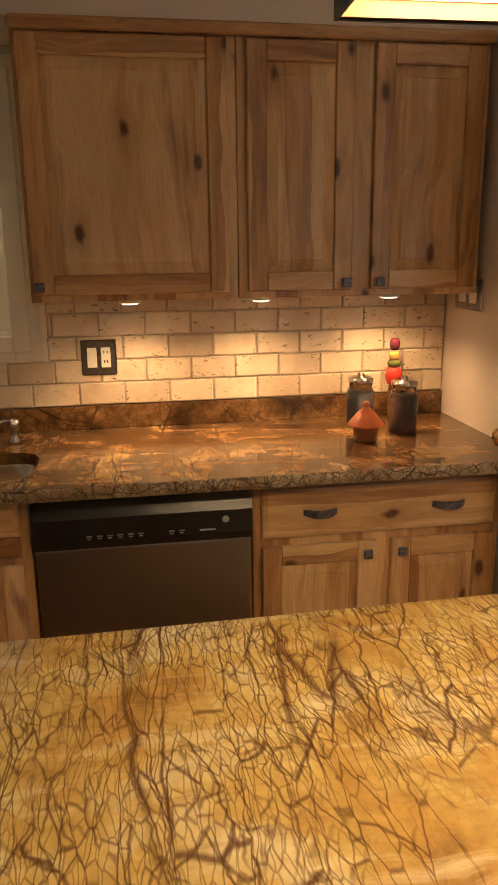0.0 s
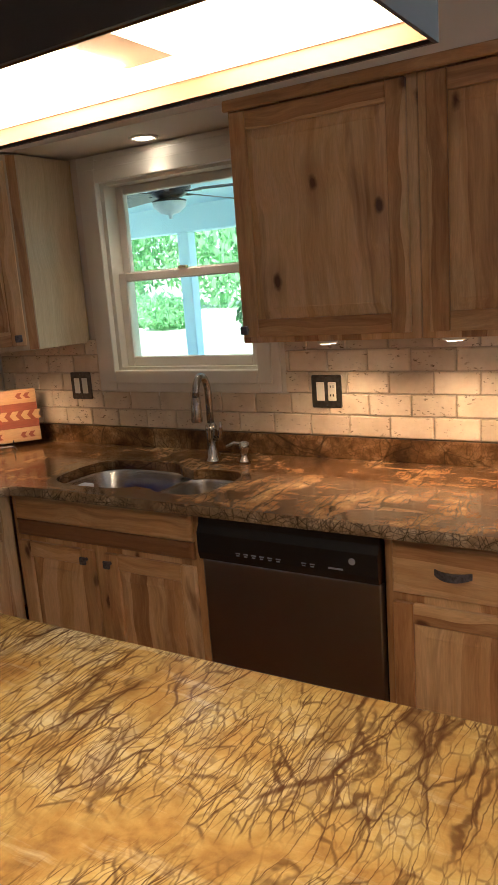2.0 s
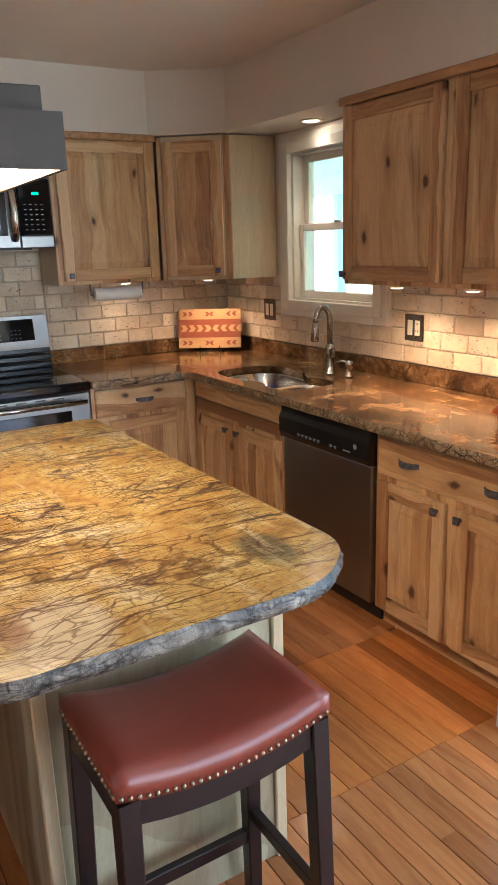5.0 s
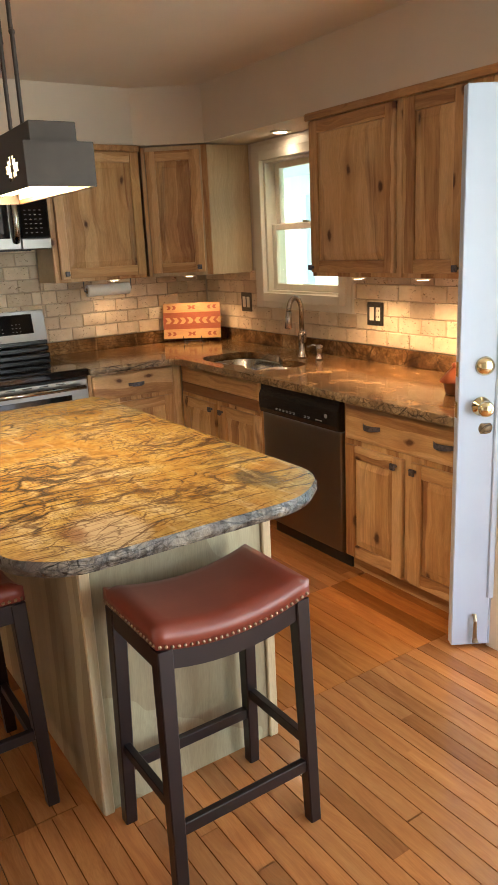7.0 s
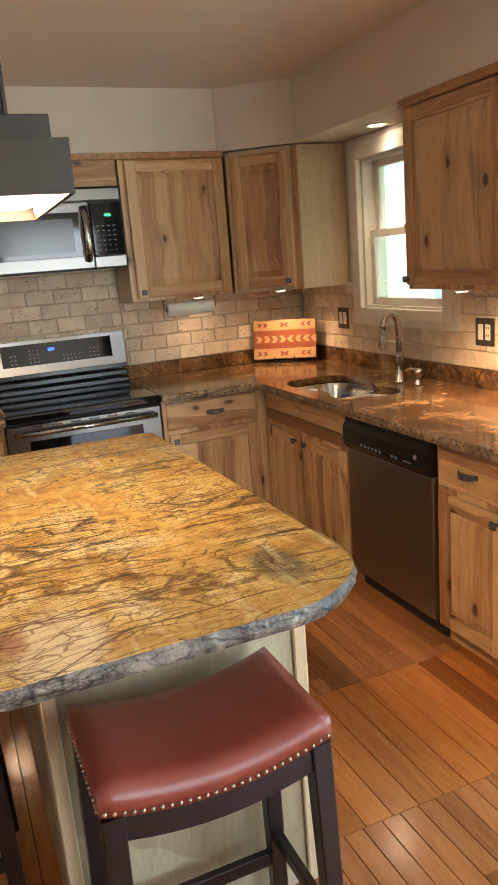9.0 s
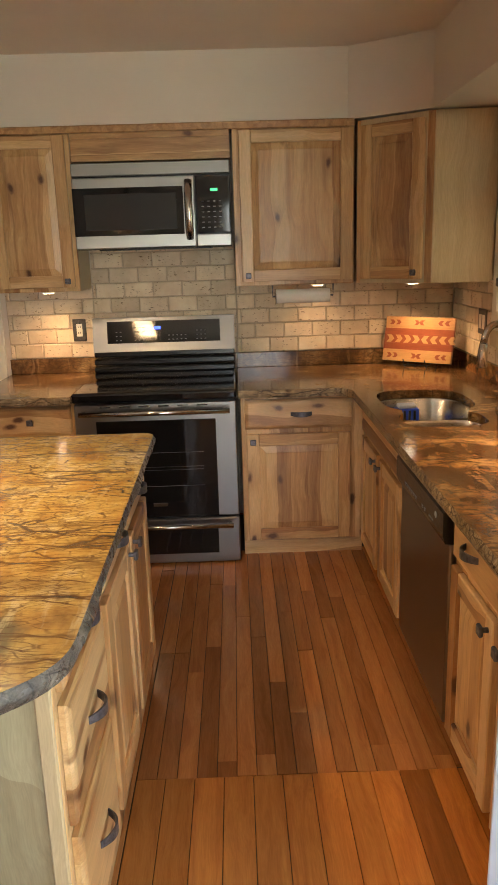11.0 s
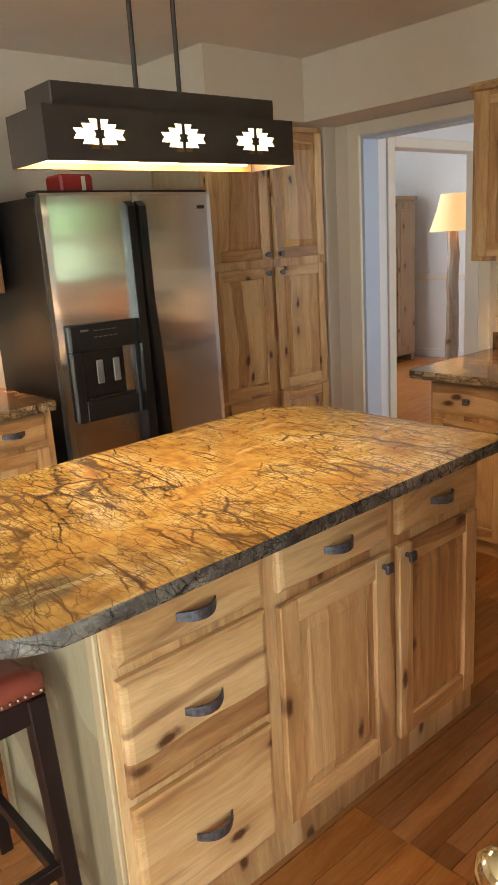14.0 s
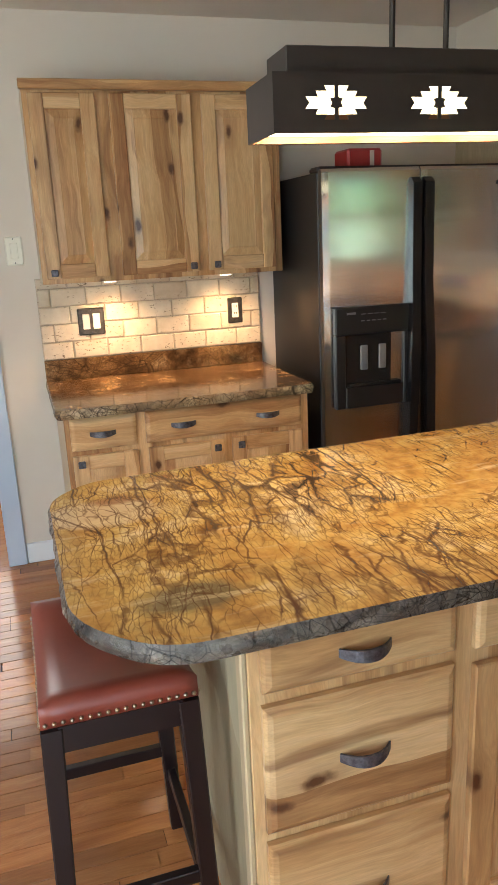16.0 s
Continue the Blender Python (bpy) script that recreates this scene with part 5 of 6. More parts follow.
jar(1.245, 2.58, 0.155, 0.046, speckled("coffee_beans", (0.05, 0.02, 0.015), (0.16, 0.07, 0.06), 120, 0.6, 0.8), "glass jar of dark beans with metal lid")
jar(1.135, 2.70, 0.150, 0.046, speckled("dark_berries", (0.012, 0.012, 0.02), (0.05, 0.045, 0.06), 100, 0.5, 0.8), "glass jar of black beans with metal lid")
bottle = thing("decorative_bottle", (1.275, 2.76, CT), "tall bottle layered with red peppers and vegetables", "bottle")
for nm, col, r, z0, z1 in (("lower_layer", (0.16, 0.09, 0.03), 0.022, 0.0, 0.13), ("red_layer", (0.38, 0.03, 0.02), 0.030, 0.13, 0.19), ("green_layer", (0.10, 0.10, 0.03), 0.024, 0.19, 0.215), ("yellow_layer", (0.55, 0.33, 0.08), 0.019, 0.215, 0.245), ("stopper", (0.10, 0.015, 0.03), 0.018, 0.25, 0.29)):
    mid = (z0 + z1) / 2
    part(nm, lathe([(r * 0.7, z0), (r * 0.95, z0 + (z1 - z0) * 0.25), (r, mid), (r * 0.95, z1 - (z1 - z0) * 0.25), (r * 0.7, z1)], (1.275, 2.76, CT), 20), mk("bottle_" + nm, col, 0.15), bottle, smooth=True)

# cutting board on its wire stand
cb = thing("cutting_board", (0, 0, 0), "inlaid wooden cutting board leaning on a wire stand", "cutting board")
pale = wood("maple", "x", [(0.2, (0.62, 0.40, 0.20)), (0.8, (0.50, 0.28, 0.12))], knots=False, strips=0.1)
cherry = wood("cherry", "x", [(0.2, (0.36, 0.10, 0.045)), (0.8, (0.26, 0.065, 0.03))], knots=False, strips=0.1)
bw, bh = 0.385, 0.235
for z0, z1, m in ((0, 0.062, pale), (0.062, 0.095, cherry), (0.095, 0.14, cherry), (0.14, 0.173, cherry), (0.173, bh, pale)):
    part("wood_strip", bx(0.0, bw, 0.0, 0.02, z0, z1, bevel=0.001), m, cb)


def arrow(bm, x, z, h, l, sg):
    y0, y1 = -0.0012, 0.002
    for s2 in (1, -1):
        a = [(x, z), (x + sg * l * 0.6, z), (x + sg * l * 0.25, z + s2 * h), (x - sg * l * 0.35, z + s2 * h)]
        lo = [bm.verts.new((px, y0, pz)) for px, pz in a]
        hi = [bm.verts.new((px, y1, pz)) for px, pz in a]
        for k in range(4):
            bm.faces.new((lo[k], lo[(k + 1) % 4], hi[(k + 1) % 4], hi[k]))
        bm.faces.new(lo[::-1])
        bm.faces.new(hi)


for k in range(8):
    bm = bmesh.new()
    arrow(bm, 0.03 + k * 0.049 + (0.012 if k > 3 else 0), 0.118, 0.02, 0.045, 1 if k < 4 else -1)
    part("pale_inlay", bm, pale, cb)
for z in (0.03, 0.205):
    for k in range(6):
        bm = bmesh.new()
        arrow(bm, 0.035 + (k // 2) * 0.14 + (k % 2) * 0.035, z, 0.013, 0.032, 1 if k < 3 else -1)
        part("dark_inlay", bm, cherry, cb)
cb.matrix_basis = pose(-1.368, 2.458, CT + 0.028, 0, 0, 52) @ pose(0, 0, 0, -12, 0, 0)
stand = thing("wire_stand", (0, 0, 0), "black wire easel holding the cutting board", "stand")
bm = bmesh.new()
for x in (0.14, 0.26):
    tube([(x, -0.03, 0.03), (x, -0.038, 0.045), (x, -0.025, 0.012), (x, 0.03, 0.012), (x, 0.075, 0.16)], 0.003, 6, bm)
    tube([(x, -0.02, 0.012), (x + 0.01, -0.03, 0.003)], 0.003, 6, bm)
    tube([(x, 0.07, 0.14), (x, 0.12, 0.003)], 0.003, 6, bm)
tube([(0.14, 0.0, 0.012), (0.26, 0.0, 0.012)], 0.003, 6, bm)
part("wire", bm, black_matt, stand)
stand.matrix_basis = pose(-1.368, 2.458, CT, 0, 0, 52)

# paper towel under the cabinet
pt = thing("paper_towel_roll", (-1.19, 2.02, 1.25), "white paper towel roll on an iron holder", "paper towel")
roll = part("paper", tube([(-1.19, 1.88, 1.25), (-1.19, 2.15, 1.25)], 0.035, 24), paper, pt, smooth=False)
part("core", tube([(-1.19, 1.877, 1.25), (-1.19, 2.153, 1.25)], 0.016, 16), speckled("card", (0.30, 0.22, 0.14), (0.36, 0.27, 0.18), 30.0, 0.9), roll)
part("holder", tube([(-1.19, 1.862, UB), (-1.19, 1.862, 1.25), (-1.19, 2.168, 1.25), (-1.19, 2.168, UB)], 0.005, 8), iron, pt)

# ---- open porch door ----
pd = thing("door_1", (0, 0, 0), "white glazed porch door standing open", "door", kind="structure")
DWI, DH = 0.85, 1.925
bm = bmesh.new()
box(bm, 0, 0.135, 0, 0.042, 0.012, DH, 0.003)
box(bm, DWI - 0.13, DWI, 0, 0.042, 0.012, DH, 0.003)
box(bm, 0.135, DWI - 0.13, 0, 0.042, 0.012, 0.21, 0.003)
box(bm, 0.135, DWI - 0.13, 0, 0.042, DH - 0.13, DH, 0.003)
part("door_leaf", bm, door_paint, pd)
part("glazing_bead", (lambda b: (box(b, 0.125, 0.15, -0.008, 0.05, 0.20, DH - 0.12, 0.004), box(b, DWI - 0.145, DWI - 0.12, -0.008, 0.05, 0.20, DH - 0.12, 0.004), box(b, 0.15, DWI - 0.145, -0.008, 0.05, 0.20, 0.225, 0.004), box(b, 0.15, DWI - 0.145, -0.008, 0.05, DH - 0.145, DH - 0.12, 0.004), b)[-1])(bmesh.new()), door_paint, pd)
g = part("pane", bx(0.14, DWI - 0.135, 0.018, 0.024, 0.215, DH - 0.135), pane, pd)
g.visible_shadow = False


def turned(profile, x, z, face):
    b = lathe(profile, (0, 0, 0), 24)
    bmesh.ops.transform(b, matrix=Matrix.Translation((x, 0 if face < 0 else 0.042, z)) @ Matrix.Rotation(radians(90 * -face if face > 0 else 90), 4, "X"), verts=b.verts)
    return b


for face in (-1, 1):
    part("door_knob", turned([(0.033, 0), (0.032, 0.006), (0.014, 0.012), (0.012, 0.03), (0.022, 0.036), (0.028, 0.048), (0.024, 0.060), (0.012, 0.066)], 0.078, 0.918, face), brass, pd, "polished brass knob", smooth=True)
    part("deadbolt", turned([(0.033, 0), (0.031, 0.008), (0.022, 0.016), (0.016, 0.018)], 0.086, 1.055, face), brass, pd, "polished brass deadbolt", smooth=True)
bm = bmesh.new()
box(bm, -0.0015, 0.001, 0.01, 0.032, 0.878, 0.933)
box(bm, -0.0015, 0.001, 0.01, 0.032, 1.02, 1.07)
part("latch_plate", bm, brass, pd)
bm = tube([(0.08, -0.006, 0.14), (0.08, -0.022, 0.12), (0.08, -0.02, 0.055), (0.08, -0.03, 0.035)], [0.008, 0.007, 0.008, 0.014], 8)
part("kick_stop", bm, nail_metal, pd)
pd.matrix_basis = facing(1.439, 2.120, 0, 58)

# ---- hall and back room furniture ----
fl = thing("floor_lamp", (-4.4, -1.72, 0), "lit log-pole floor lamp with tapered shade", "floor lamp")
part("base", lathe([(0.20, 0), (0.20, 0.03), (0.18, 0.045)], (-4.4, -1.72, 0), 28), speckled("grey_wood", (0.20, 0.16, 0.12), (0.30, 0.25, 0.20), 8, 0.7, 0.3), fl)
part("pole", tube([(-4.4 + 0.01 * math.sin(k * 2.1), -1.72 + 0.008 * math.cos(k * 1.7), 0.04 + k * 0.148) for k in range(11)], [0.07, 0.066, 0.068, 0.06, 0.062, 0.058, 0.06, 0.056, 0.058, 0.055, 0.05], 12), wood("log", "z", [(0.2, (0.36, 0.29, 0.22)), (0.8, (0.22, 0.17, 0.13))], strips=0.1), fl)
bm = bmesh.new()
rings = [[bm.verts.new((-4.4 + r * math.cos(2 * math.pi * k / 32), -1.72 + r * math.sin(2 * math.pi * k / 32), z)) for k in range(32)] for r, z in ((0.225, 1.44), (0.16, 1.62), (0.12, 1.78))]
for a, b_ in zip(rings, rings[1:]):
    for k in range(32):
        bm.faces.new((a[k], a[(k + 1) % 32], b_[(k + 1) % 32], b_[k]))
part("shade", bm, shade_glow, fl, "glowing cream lamp shade", smooth=True)
lamp("floor_lamp_bulb", "POINT", pose(-4.4, -1.72, 1.63), 0.9, WARM, radius=0.05)
arm = thing("armoire", (0, 0, 0), "tall pale wooden armoire with two panelled doors", "armoire")
aw = wood("pale_pine", "z", [(0.2, (0.45, 0.33, 0.21)), (0.8, (0.36, 0.25, 0.15))], strips=0.2)
part("body", bx(0, 0.70, 0.02, 0.52, 0.08, 1.80, bevel=0.004), aw, arm)
part("cornice", bx(-0.02, 0.72, -0.01, 0.53, 1.80, 1.84, bevel=0.008), aw, arm)
for x in (0.02, 0.63):
    part("foot", bx(x, x + 0.05, 0.02, 0.5, 0, 0.08), aw, arm)
for x0, x1 in ((0.02, 0.345), (0.355, 0.68)):
    d = part("door", bx(x0, x1, 0.0, 0.02, 0.12, 1.77, bevel=0.003), aw, arm)
    part("panel", bx(x0 + 0.05, x1 - 0.05, -0.006, 0.001, 0.85, 1.70, bevel=0.005), aw, d)
    part("panel", bx(x0 + 0.05, x1 - 0.05, -0.006, 0.001, 0.19, 0.77, bevel=0.005), aw, d)
arm.matrix_basis = facing(-4.50, -2.72, 0, 180)

# ---- outdoors: porch, lawn, hedge ----
porch_paint = speckled("pale_blue_porch_paint", (0.66, 0.84, 0.90), (0.70, 0.88, 0.94), 3.0, 0.7, 0.04)
lawn = speckled("lawn", (0.30, 0.40, 0.23), (0.46, 0.54, 0.34), 0.6, 0.95, 0.4)
leaf = speckled("hedge_leaf", (0.16, 0.34, 0.15), (0.34, 0.54, 0.28), 3.0, 0.7, 0.1)
lit = nd(leaf, "BsdfTranslucent", {"Color": (0.36, 0.62, 0.26, 1)})
leaf.node_tree.links.new(nd(leaf, "MixShader", {0: 0.5, 1: bs(leaf).outputs[0], 2: lit.outputs[0]}).outputs[0], leaf.node_tree.nodes["Material Output"].inputs["Surface"])
bark = speckled("bark", (0.08, 0.06, 0.04), (0.14, 0.11, 0.08), 14.0, 0.9, 0.6)
deck = speckled("porch_concrete", (0.44, 0.44, 0.42), (0.52, 0.52, 0.50), 2.0, 0.9, 0.2)
bm = bmesh.new()
bmesh.ops.create_grid(bm, x_segments=120, y_segments=120, size=300)
for v in bm.verts:
    v.co.z = -0.35 + (0.0 if v.co.y < 8 else min(1.6, (v.co.y - 8) * 0.03))
solid("ground", bm, lawn, "sunlit mown lawn reaching to the trees", "ground", kind="structure")
solid("porch_floor", bx(-7.5, 5.5, YN + 0.14, 7.2, -0.35, -0.05), deck, "grey porch floor", "floor", kind="structure")
solid("porch_ceiling", bx(-7.5, 5.5, YN + 0.14, 7.3, 2.36, 2.5), porch_paint, "pale blue porch ceiling", "ceiling", kind="structure")
solid("porch_beam", bx(-7.5, 5.5, 6.95, 7.15, 2.10, 2.36), porch_paint, "pale painted porch beam", "beam", kind="structure")
for x in (-5.6, -3.25, -0.9, 1.5, 3.9):
    p = thing("porch_post", (x, 7.05, -0.05), "square white painted porch post", "post", "porch posts")
    part("shaft", bx(x - 0.07, x + 0.07, 6.98, 7.12, -0.05, 2.10, bevel=0.01), porch_paint, p)
    part("post_base", bx(x - 0.09, x + 0.09, 6.96, 7.14, -0.05, 0.12, bevel=0.01), porch_paint, p)
fan = thing("ceiling_fan", (-1.80, 4.82, 2.36), "dark ceiling fan with glass bowl light on the porch", "ceiling fan")
fan_metal = mk("fan_bronze", (0.06, 0.05, 0.045), 0.4, 0.3)
part("motor", lathe([(0.05, 0.0), (0.06, -0.03), (0.03, -0.06), (0.03, -0.09), (0.15, -0.10), (0.16, -0.16), (0.11, -0.21), (0.05, -0.23)], (-1.80, 4.82, 2.36), 24), fan_metal, fan, smooth=True)
part("light_bowl", lathe([(0.12, -0.25), (0.115, -0.28), (0.07, -0.32), (0.015, -0.335), (0.012, -0.36)], (-1.80, 4.82, 2.36), 24), mk("frosted_glass", (0.75, 0.78, 0.78), 0.4), fan, smooth=True)
part("light_cap", lathe([(0.05, -0.22), (0.12, -0.24), (0.12, -0.25)], (-1.80, 4.82, 2.36), 24), fan_metal, fan, smooth=True)
for k in range(5):
    a = 2 * math.pi * k / 5 + 0.25
    b = bmesh.new()
    box(b, 0.20, 0.72, -0.085, 0.085, -0.004, 0.004, 0.003)
    bmesh.ops.transform(b, matrix=Matrix.Translation((-1.80, 4.82, 2.18)) @ Matrix.Rotation(a, 4, "Z") @ Matrix.Rotation(0.2, 4, "X"), verts=b.verts)
    bl = part("blade", b, mk("fan_blade", (0.20, 0.18, 0.16), 0.5), fan)
    b = bmesh.new()
    box(b, 0.10, 0.24, -0.015, 0.015, -0.012, -0.004)
    bmesh.ops.transform(b, matrix=Matrix.Translation((-1.80, 4.82, 2.18)) @ Matrix.Rotation(a, 4, "Z"), verts=b.verts)
    part("blade_arm", b, fan_metal, bl)


def foliage(name, boxes, count, size, seed, label, category, material=leaf, kind=""):
    """Many small leaf clumps scattered in ellipsoids, with gaps and an uneven outline."""
    rnd = random.Random(seed)
    verts, faces = [], []
    for _ in range(count):
        c, r = rnd.choice(boxes)
        while True:
            q = Vector((rnd.uniform(-1, 1), rnd.uniform(-1, 1), rnd.uniform(-1, 1)))
            if 0.35 < q.length < 1:
                break
        p = Vector((c[0] + q.x * r[0], c[1] + q.y * r[1], c[2] + q.z * r[2]))
        e = Euler((rnd.uniform(0, 6.3), rnd.uniform(0, 6.3), rnd.uniform(0, 6.3))).to_matrix()
        s_ = size * rnd.uniform(0.6, 1.4)
        k = len(verts)
        for u, w in ((-1, 0), (0, -0.45), (1, 0), (0, 0.45)):
            verts.append(p + e @ Vector((u * s_, w * s_, 0.12 * s_ * u * u)))
        faces.append((k, k + 1, k + 2, k + 3))
    me = bpy.data.meshes.new(name)
    me.from_pydata(verts, [], faces)
    me.materials.append(material)
    return me


woods = new("far_trees", foliage("far_trees", [((x, 36 + 4 * math.sin(x), 4.4 + 1.4 * math.sin(x * 1.7)), (3.0, 2.5, 4.4)) for x in range(-34, 30, 3)], 36000, 0.24, 5, "", ""))
tagged(woods, "dense green trees along the far side of the lawn", "trees", kind="stuff")
hedge = new("shrubs", foliage("shrubs", [((x, 24 + math.sin(x * 2), 0.75), (1.3, 0.9, 0.75)) for x in (-20, -18.2, -16, -11.5)], 5000, 0.12, 8, "", ""))
tagged(hedge, "loose green shrubs on the lawn", "shrubs", kind="stuff")
TX, TY = -9.6, 12.0
tree = thing("tree", (TX, TY, -0.3), "slim forked young tree on the lawn", "tree")
part("trunk", tube([(TX, TY, -0.35), (TX + 0.08, TY, 0.3), (TX - 0.05, TY, 0.9), (TX + 0.1, TY, 1.7), (TX, TY, 2.8)], [0.06, 0.05, 0.04, 0.03, 0.02], 8), bark, tree)
part("limb", tube([(TX + 0.06, TY, 0.35), (TX + 0.35, TY, 0.75), (TX + 0.3, TY, 1.3), (TX + 0.6, TY, 1.9)], [0.04, 0.03, 0.025, 0.015], 6), bark, tree)
part("limb", tube([(TX - 0.03, TY, 0.8), (TX - 0.3, TY, 1.3), (TX - 0.35, TY, 2.0)], [0.03, 0.02, 0.012], 6), bark, tree)
cr = new("crown", foliage("crown", [((TX, TY, 2.6), (1.1, 1.0, 0.8)), ((TX + 0.7, TY, 2.0), (0.6, 0.5, 0.45)), ((TX - 0.5, TY, 2.1), (0.5, 0.5, 0.4))], 900, 0.06, 3, "", ""))
cr.parent, cr.location = tree, (-TX, -TY, 0.3)
fern = thing("hanging_fern", (-1.80, 6.2, 1.25), "bushy green fern in a hanging basket", "hanging plant")
part("basket", lathe([(0.06, -0.12), (0.12, -0.05), (0.14, 0.0), (0.12, 0.005)], (-1.80, 6.2, 1.30), 20), bark, fern)
part("hanger", (lambda b: (tube([(-1.80, 6.2, 2.36), (-1.80, 6.2, 1.75)], 0.004, 6, b), tube([(-1.80, 6.2, 1.75), (-1.92, 6.2, 1.3)], 0.003, 6, b), tube([(-1.80, 6.2, 1.75), (-1.68, 6.2, 1.3)], 0.003, 6, b), b)[-1])(bmesh.new()), fan_metal, fern)
fv = new("fronds", foliage("fronds", [((-1.80, 6.2, 1.38), (0.26, 0.26, 0.20)), ((-1.80, 6.2, 1.25), (0.31, 0.30, 0.19))], 900, 0.06, 4, "", ""))
fv.parent, fv.location = fern, (1.80, -6.2, -1.25)

# ---- travertine tiles ----
def tile_mesh(w, h):
    """A tumbled tile with chamfered edges, facing -y, its lower left corner at the origin."""
    c, d = 0.004, 0.010
    co = [(0, 0, 0), (w, 0, 0), (w, 0, h), (0, 0, h), (0, -d + c, 0), (w, -d + c, 0), (w, -d + c, h), (0, -d + c, h), (c, -d, c), (w - c, -d, c), (w - c, -d, h - c), (c, -d, h - c)]
    fs = [(0, 1, 5, 4), (1, 2, 6, 5), (2, 3, 7, 6), (3, 0, 4, 7), (4, 5, 9, 8), (5, 6, 10, 9), (6, 7, 11, 10), (7, 4, 8, 11), (8, 9, 10, 11)]
    me = bpy.data.meshes.new("tile")
    me.from_pydata(co, [], fs)
    me.materials.append(stone_tile)
    return me


TILES = {}


def tiles(name, label, m, zones, z_base, shift):
    """A running-bond tile field on a grout bed; zones are (u0, u1, z0, z1) in a wall plane that faces -y."""
    bm = bmesh.new()
    for u0, u1, z0, z1 in zones:
        box(bm, u0, u1, -0.006, 0.0, z0, z1)
    bed = solid(name, bm, grout, label, "backsplash", kind="structure")
    bed.matrix_basis = m
    TW, TH, G = 0.1545, 0.0785, 0.0035
    rnd = random.Random(name)
    for u0, u1, z0, z1 in zones:
        r0, r1 = int((z0 - z_base) / TH - 1), int((z1 - z_base) / TH + 2)
        for r in range(r0, r1):
            a0, a1 = max(z0, z_base + r * TH), min(z1, z_base + (r + 1) * TH)
            if a1 - a0 < 0.012:
                continue
            off = shift + (r % 2) * TW / 2
            for k in range(int((u0 - off) / TW) - 2, int((u1 - off) / TW) + 2):
                b0, b1 = max(u0, off + k * TW), min(u1, off + (k + 1) * TW)
                if b1 - b0 < 0.015:
                    continue
                key = (round(b1 - b0 - G, 3), round(a1 - a0 - G, 3))
                if key not in TILES:
                    TILES[key] = tile_mesh(*key)
                t = new("tile", TILES[key])
                t.parent = bed
                t.location = (b0 + G / 2 + rnd.uniform(-0.0008, 0.0008), -0.0055 + rnd.uniform(-0.0006, 0.0006), a0 + G / 2 + rnd.uniform(-0.0008, 0.0008))
                t.rotation_euler = (0, rnd.uniform(-0.006, 0.006), 0)


tiles("backsplash_north", "tumbled cream travertine brick tiles", facing(0, YN, 0, 0), [(-1.44, 1.498, 0.939, 1.095), (-1.44, -0.826, 1.095, UB + 0.01), (0.09, 1.498, 1.095, UB + 0.01)], 0.939, 0.03)
tiles("backsplash_west", "tumbled cream travertine tiles behind the range", facing(XW, 0, 0, 90), [(0.44, 0.91, 0.939, UB + 0.01), (0.91, 1.68, 0.86, 1.53), (1.68, 2.855, 0.939, UB + 0.01)], 0.939, 0.0)
tiles("backsplash_south", "tumbled cream travertine tiles beside the fridge", facing(0, YS, 0, 180), [(-1.63, -0.60, 0.959, UB + 0.01)], 0.959, 0.05)

# ---- floor boards ----
bm = bx(XW - 0.13, XE + 0.14, YS - 0.13, YN + 0.14, -0.06, -0.010)
floor = solid("floor", bm, mk("subfloor", (0.05, 0.025, 0.012), 0.9), "narrow strip oak floor with a patched section", "floor", kind="structure")
BOARDS = {}


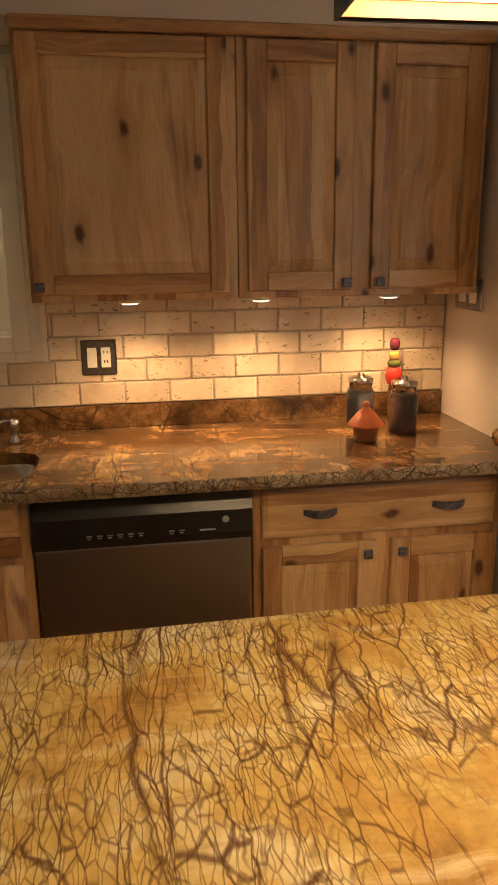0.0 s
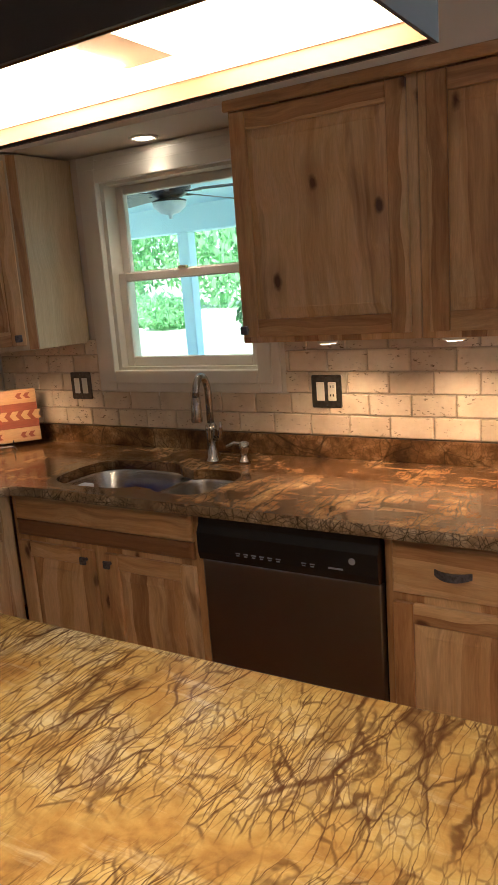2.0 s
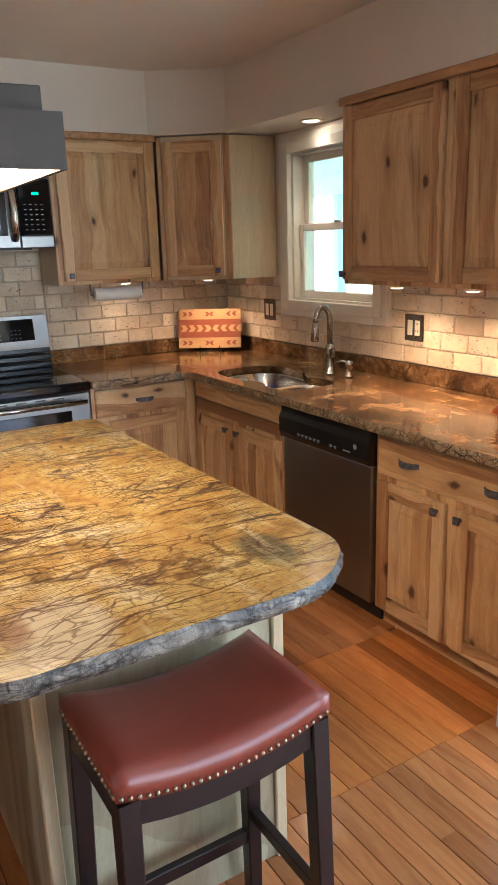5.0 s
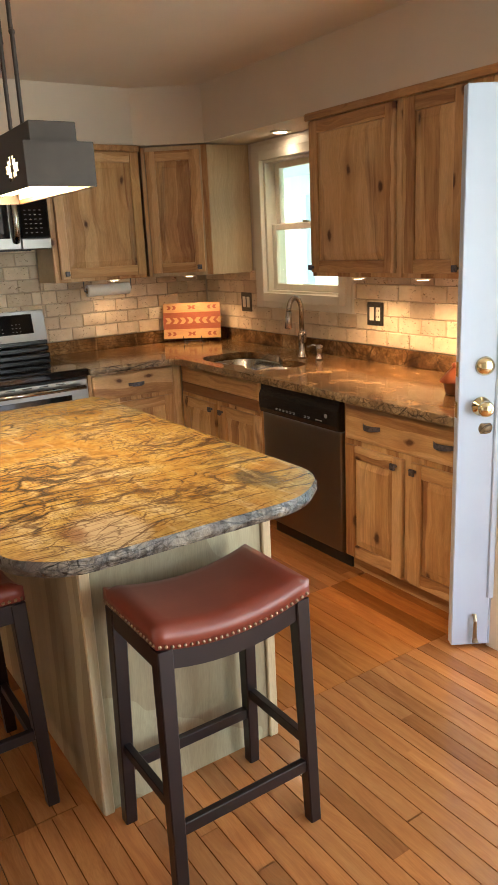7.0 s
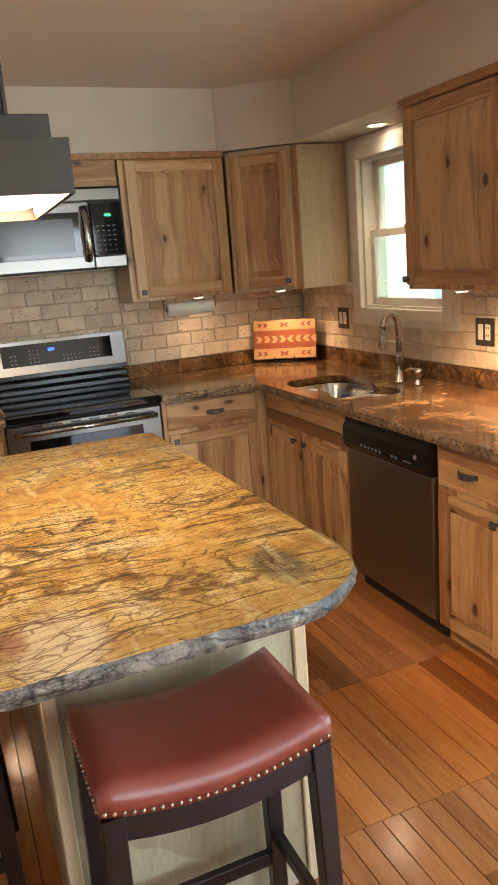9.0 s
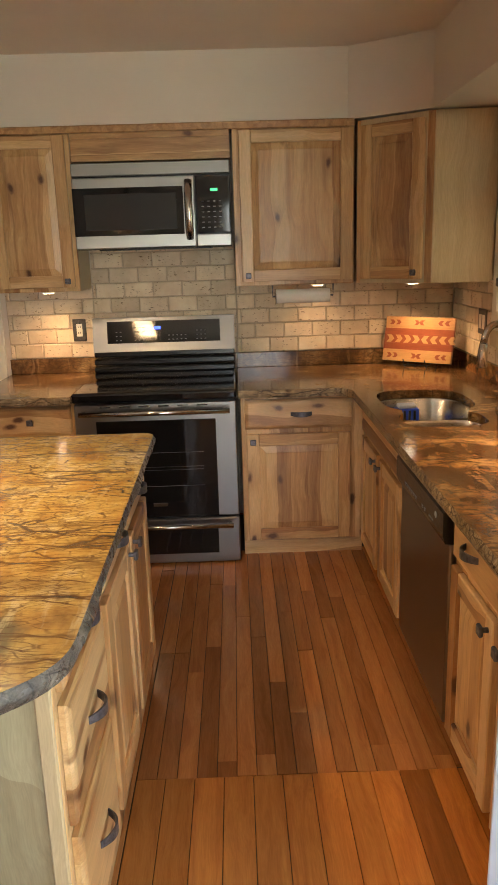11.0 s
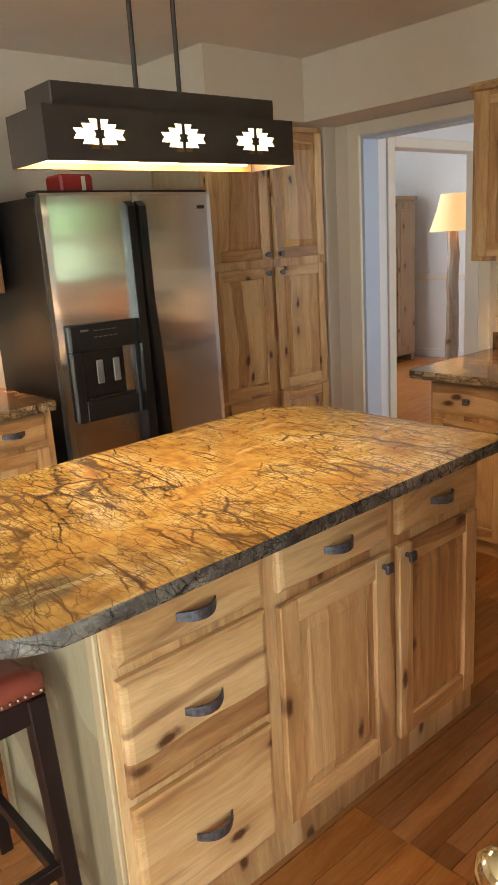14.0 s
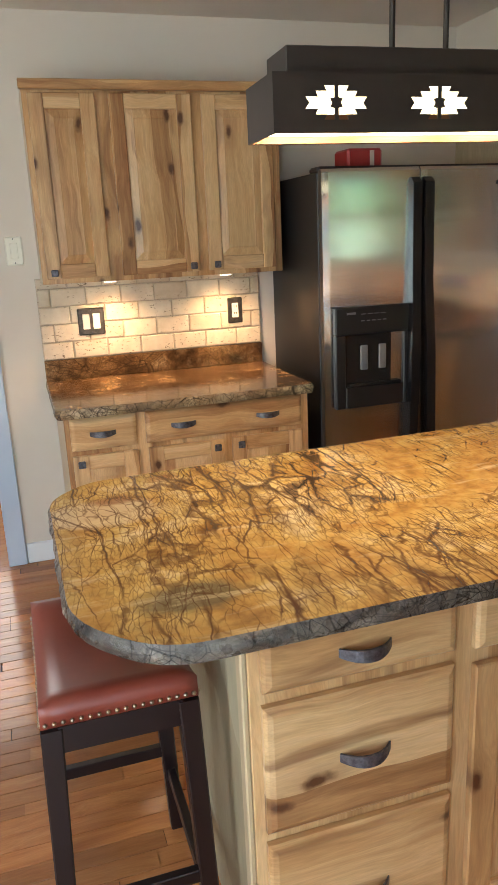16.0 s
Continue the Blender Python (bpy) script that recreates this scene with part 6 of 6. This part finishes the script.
def board_mesh(l, w, material):
    key = (l, w, material.name)
    if key not in BOARDS:
        c = 0.0013
        h = 0.010
        co = [(0, 0, -h), (l, 0, -h), (l, w, -h), (0, w, -h), (0, 0, -c), (l, 0, -c), (l, w, -c), (0, w, -c), (c / 4, c, 0), (l - c / 4, c, 0), (l - c / 4, w - c, 0), (c / 4, w - c, 0)]
        fs = [(0, 1, 5, 4), (1, 2, 6, 5), (2, 3, 7, 6), (3, 0, 4, 7), (4, 5, 9, 8), (5, 6, 10, 9), (6, 7, 11, 10), (7, 4, 8, 11), (8, 9, 10, 11)]
        me = bpy.data.meshes.new("board")
        me.from_pydata(co, [], fs)
        me.materials.append(material)
        BOARDS[key] = me
    return BOARDS[key]


rnd = random.Random(11)
spread_v, spread_f = [], []


def lay(x0, x1, y0, y1, w, material, near, lengths):
    y = y0
    while y < y1 - 0.004:
        ww = min(w, y1 - y)
        x = x0 - rnd.uniform(0, 0.5) if lengths else x0
        while x < x1:
            l = rnd.choice(lengths) if lengths else x1 - x0
            a, b_ = max(x, x0), min(x + l, x1)
            if b_ - a > 0.03:
                me = board_mesh(round(b_ - a - 0.0008, 2) if lengths else b_ - a - 0.0008, round(ww - 0.0018, 4), material)
                if near:
                    o = new("board", me)
                    o.parent = floor
                    o.location = (a, y, 0)
                else:
                    k = len(spread_v)
                    spread_v.extend([(v.co.x + a, v.co.y + y, v.co.z) for v in me.vertices])
                    spread_f.extend([tuple(k + i for i in f.vertices) for f in me.polygons])
            x += l
        y += w


FW = 0.0585
LN = [0.55, 0.7, 0.85, 1.0, 1.2]
lay(-0.90, 0.765, 1.34, 2.34, FW, floor_wood, True, LN)
lay(0.765, 1.36, 1.34, 2.34, 0.085, floor_patch, True, None)
lay(1.36, 2.9, 0.62, YN, FW, floor_wood, True, LN)
lay(XW, 1.36, YS, 1.34, FW, floor_wood, False, LN)
lay(1.36, 2.9, YS, 0.62, FW, floor_wood, False, LN)
lay(2.9, XE, YS, YN, FW, floor_wood, False, LN)
lay(0.765, 1.36, 2.34, YN, FW, floor_wood, False, LN)
me = bpy.data.meshes.new("floor_boards")
me.from_pydata(spread_v, [], spread_f)
me.materials.append(floor_wood)
rest = new("floor_boards", me)
rest.parent = floor
tagged(rest, kind="stuff")
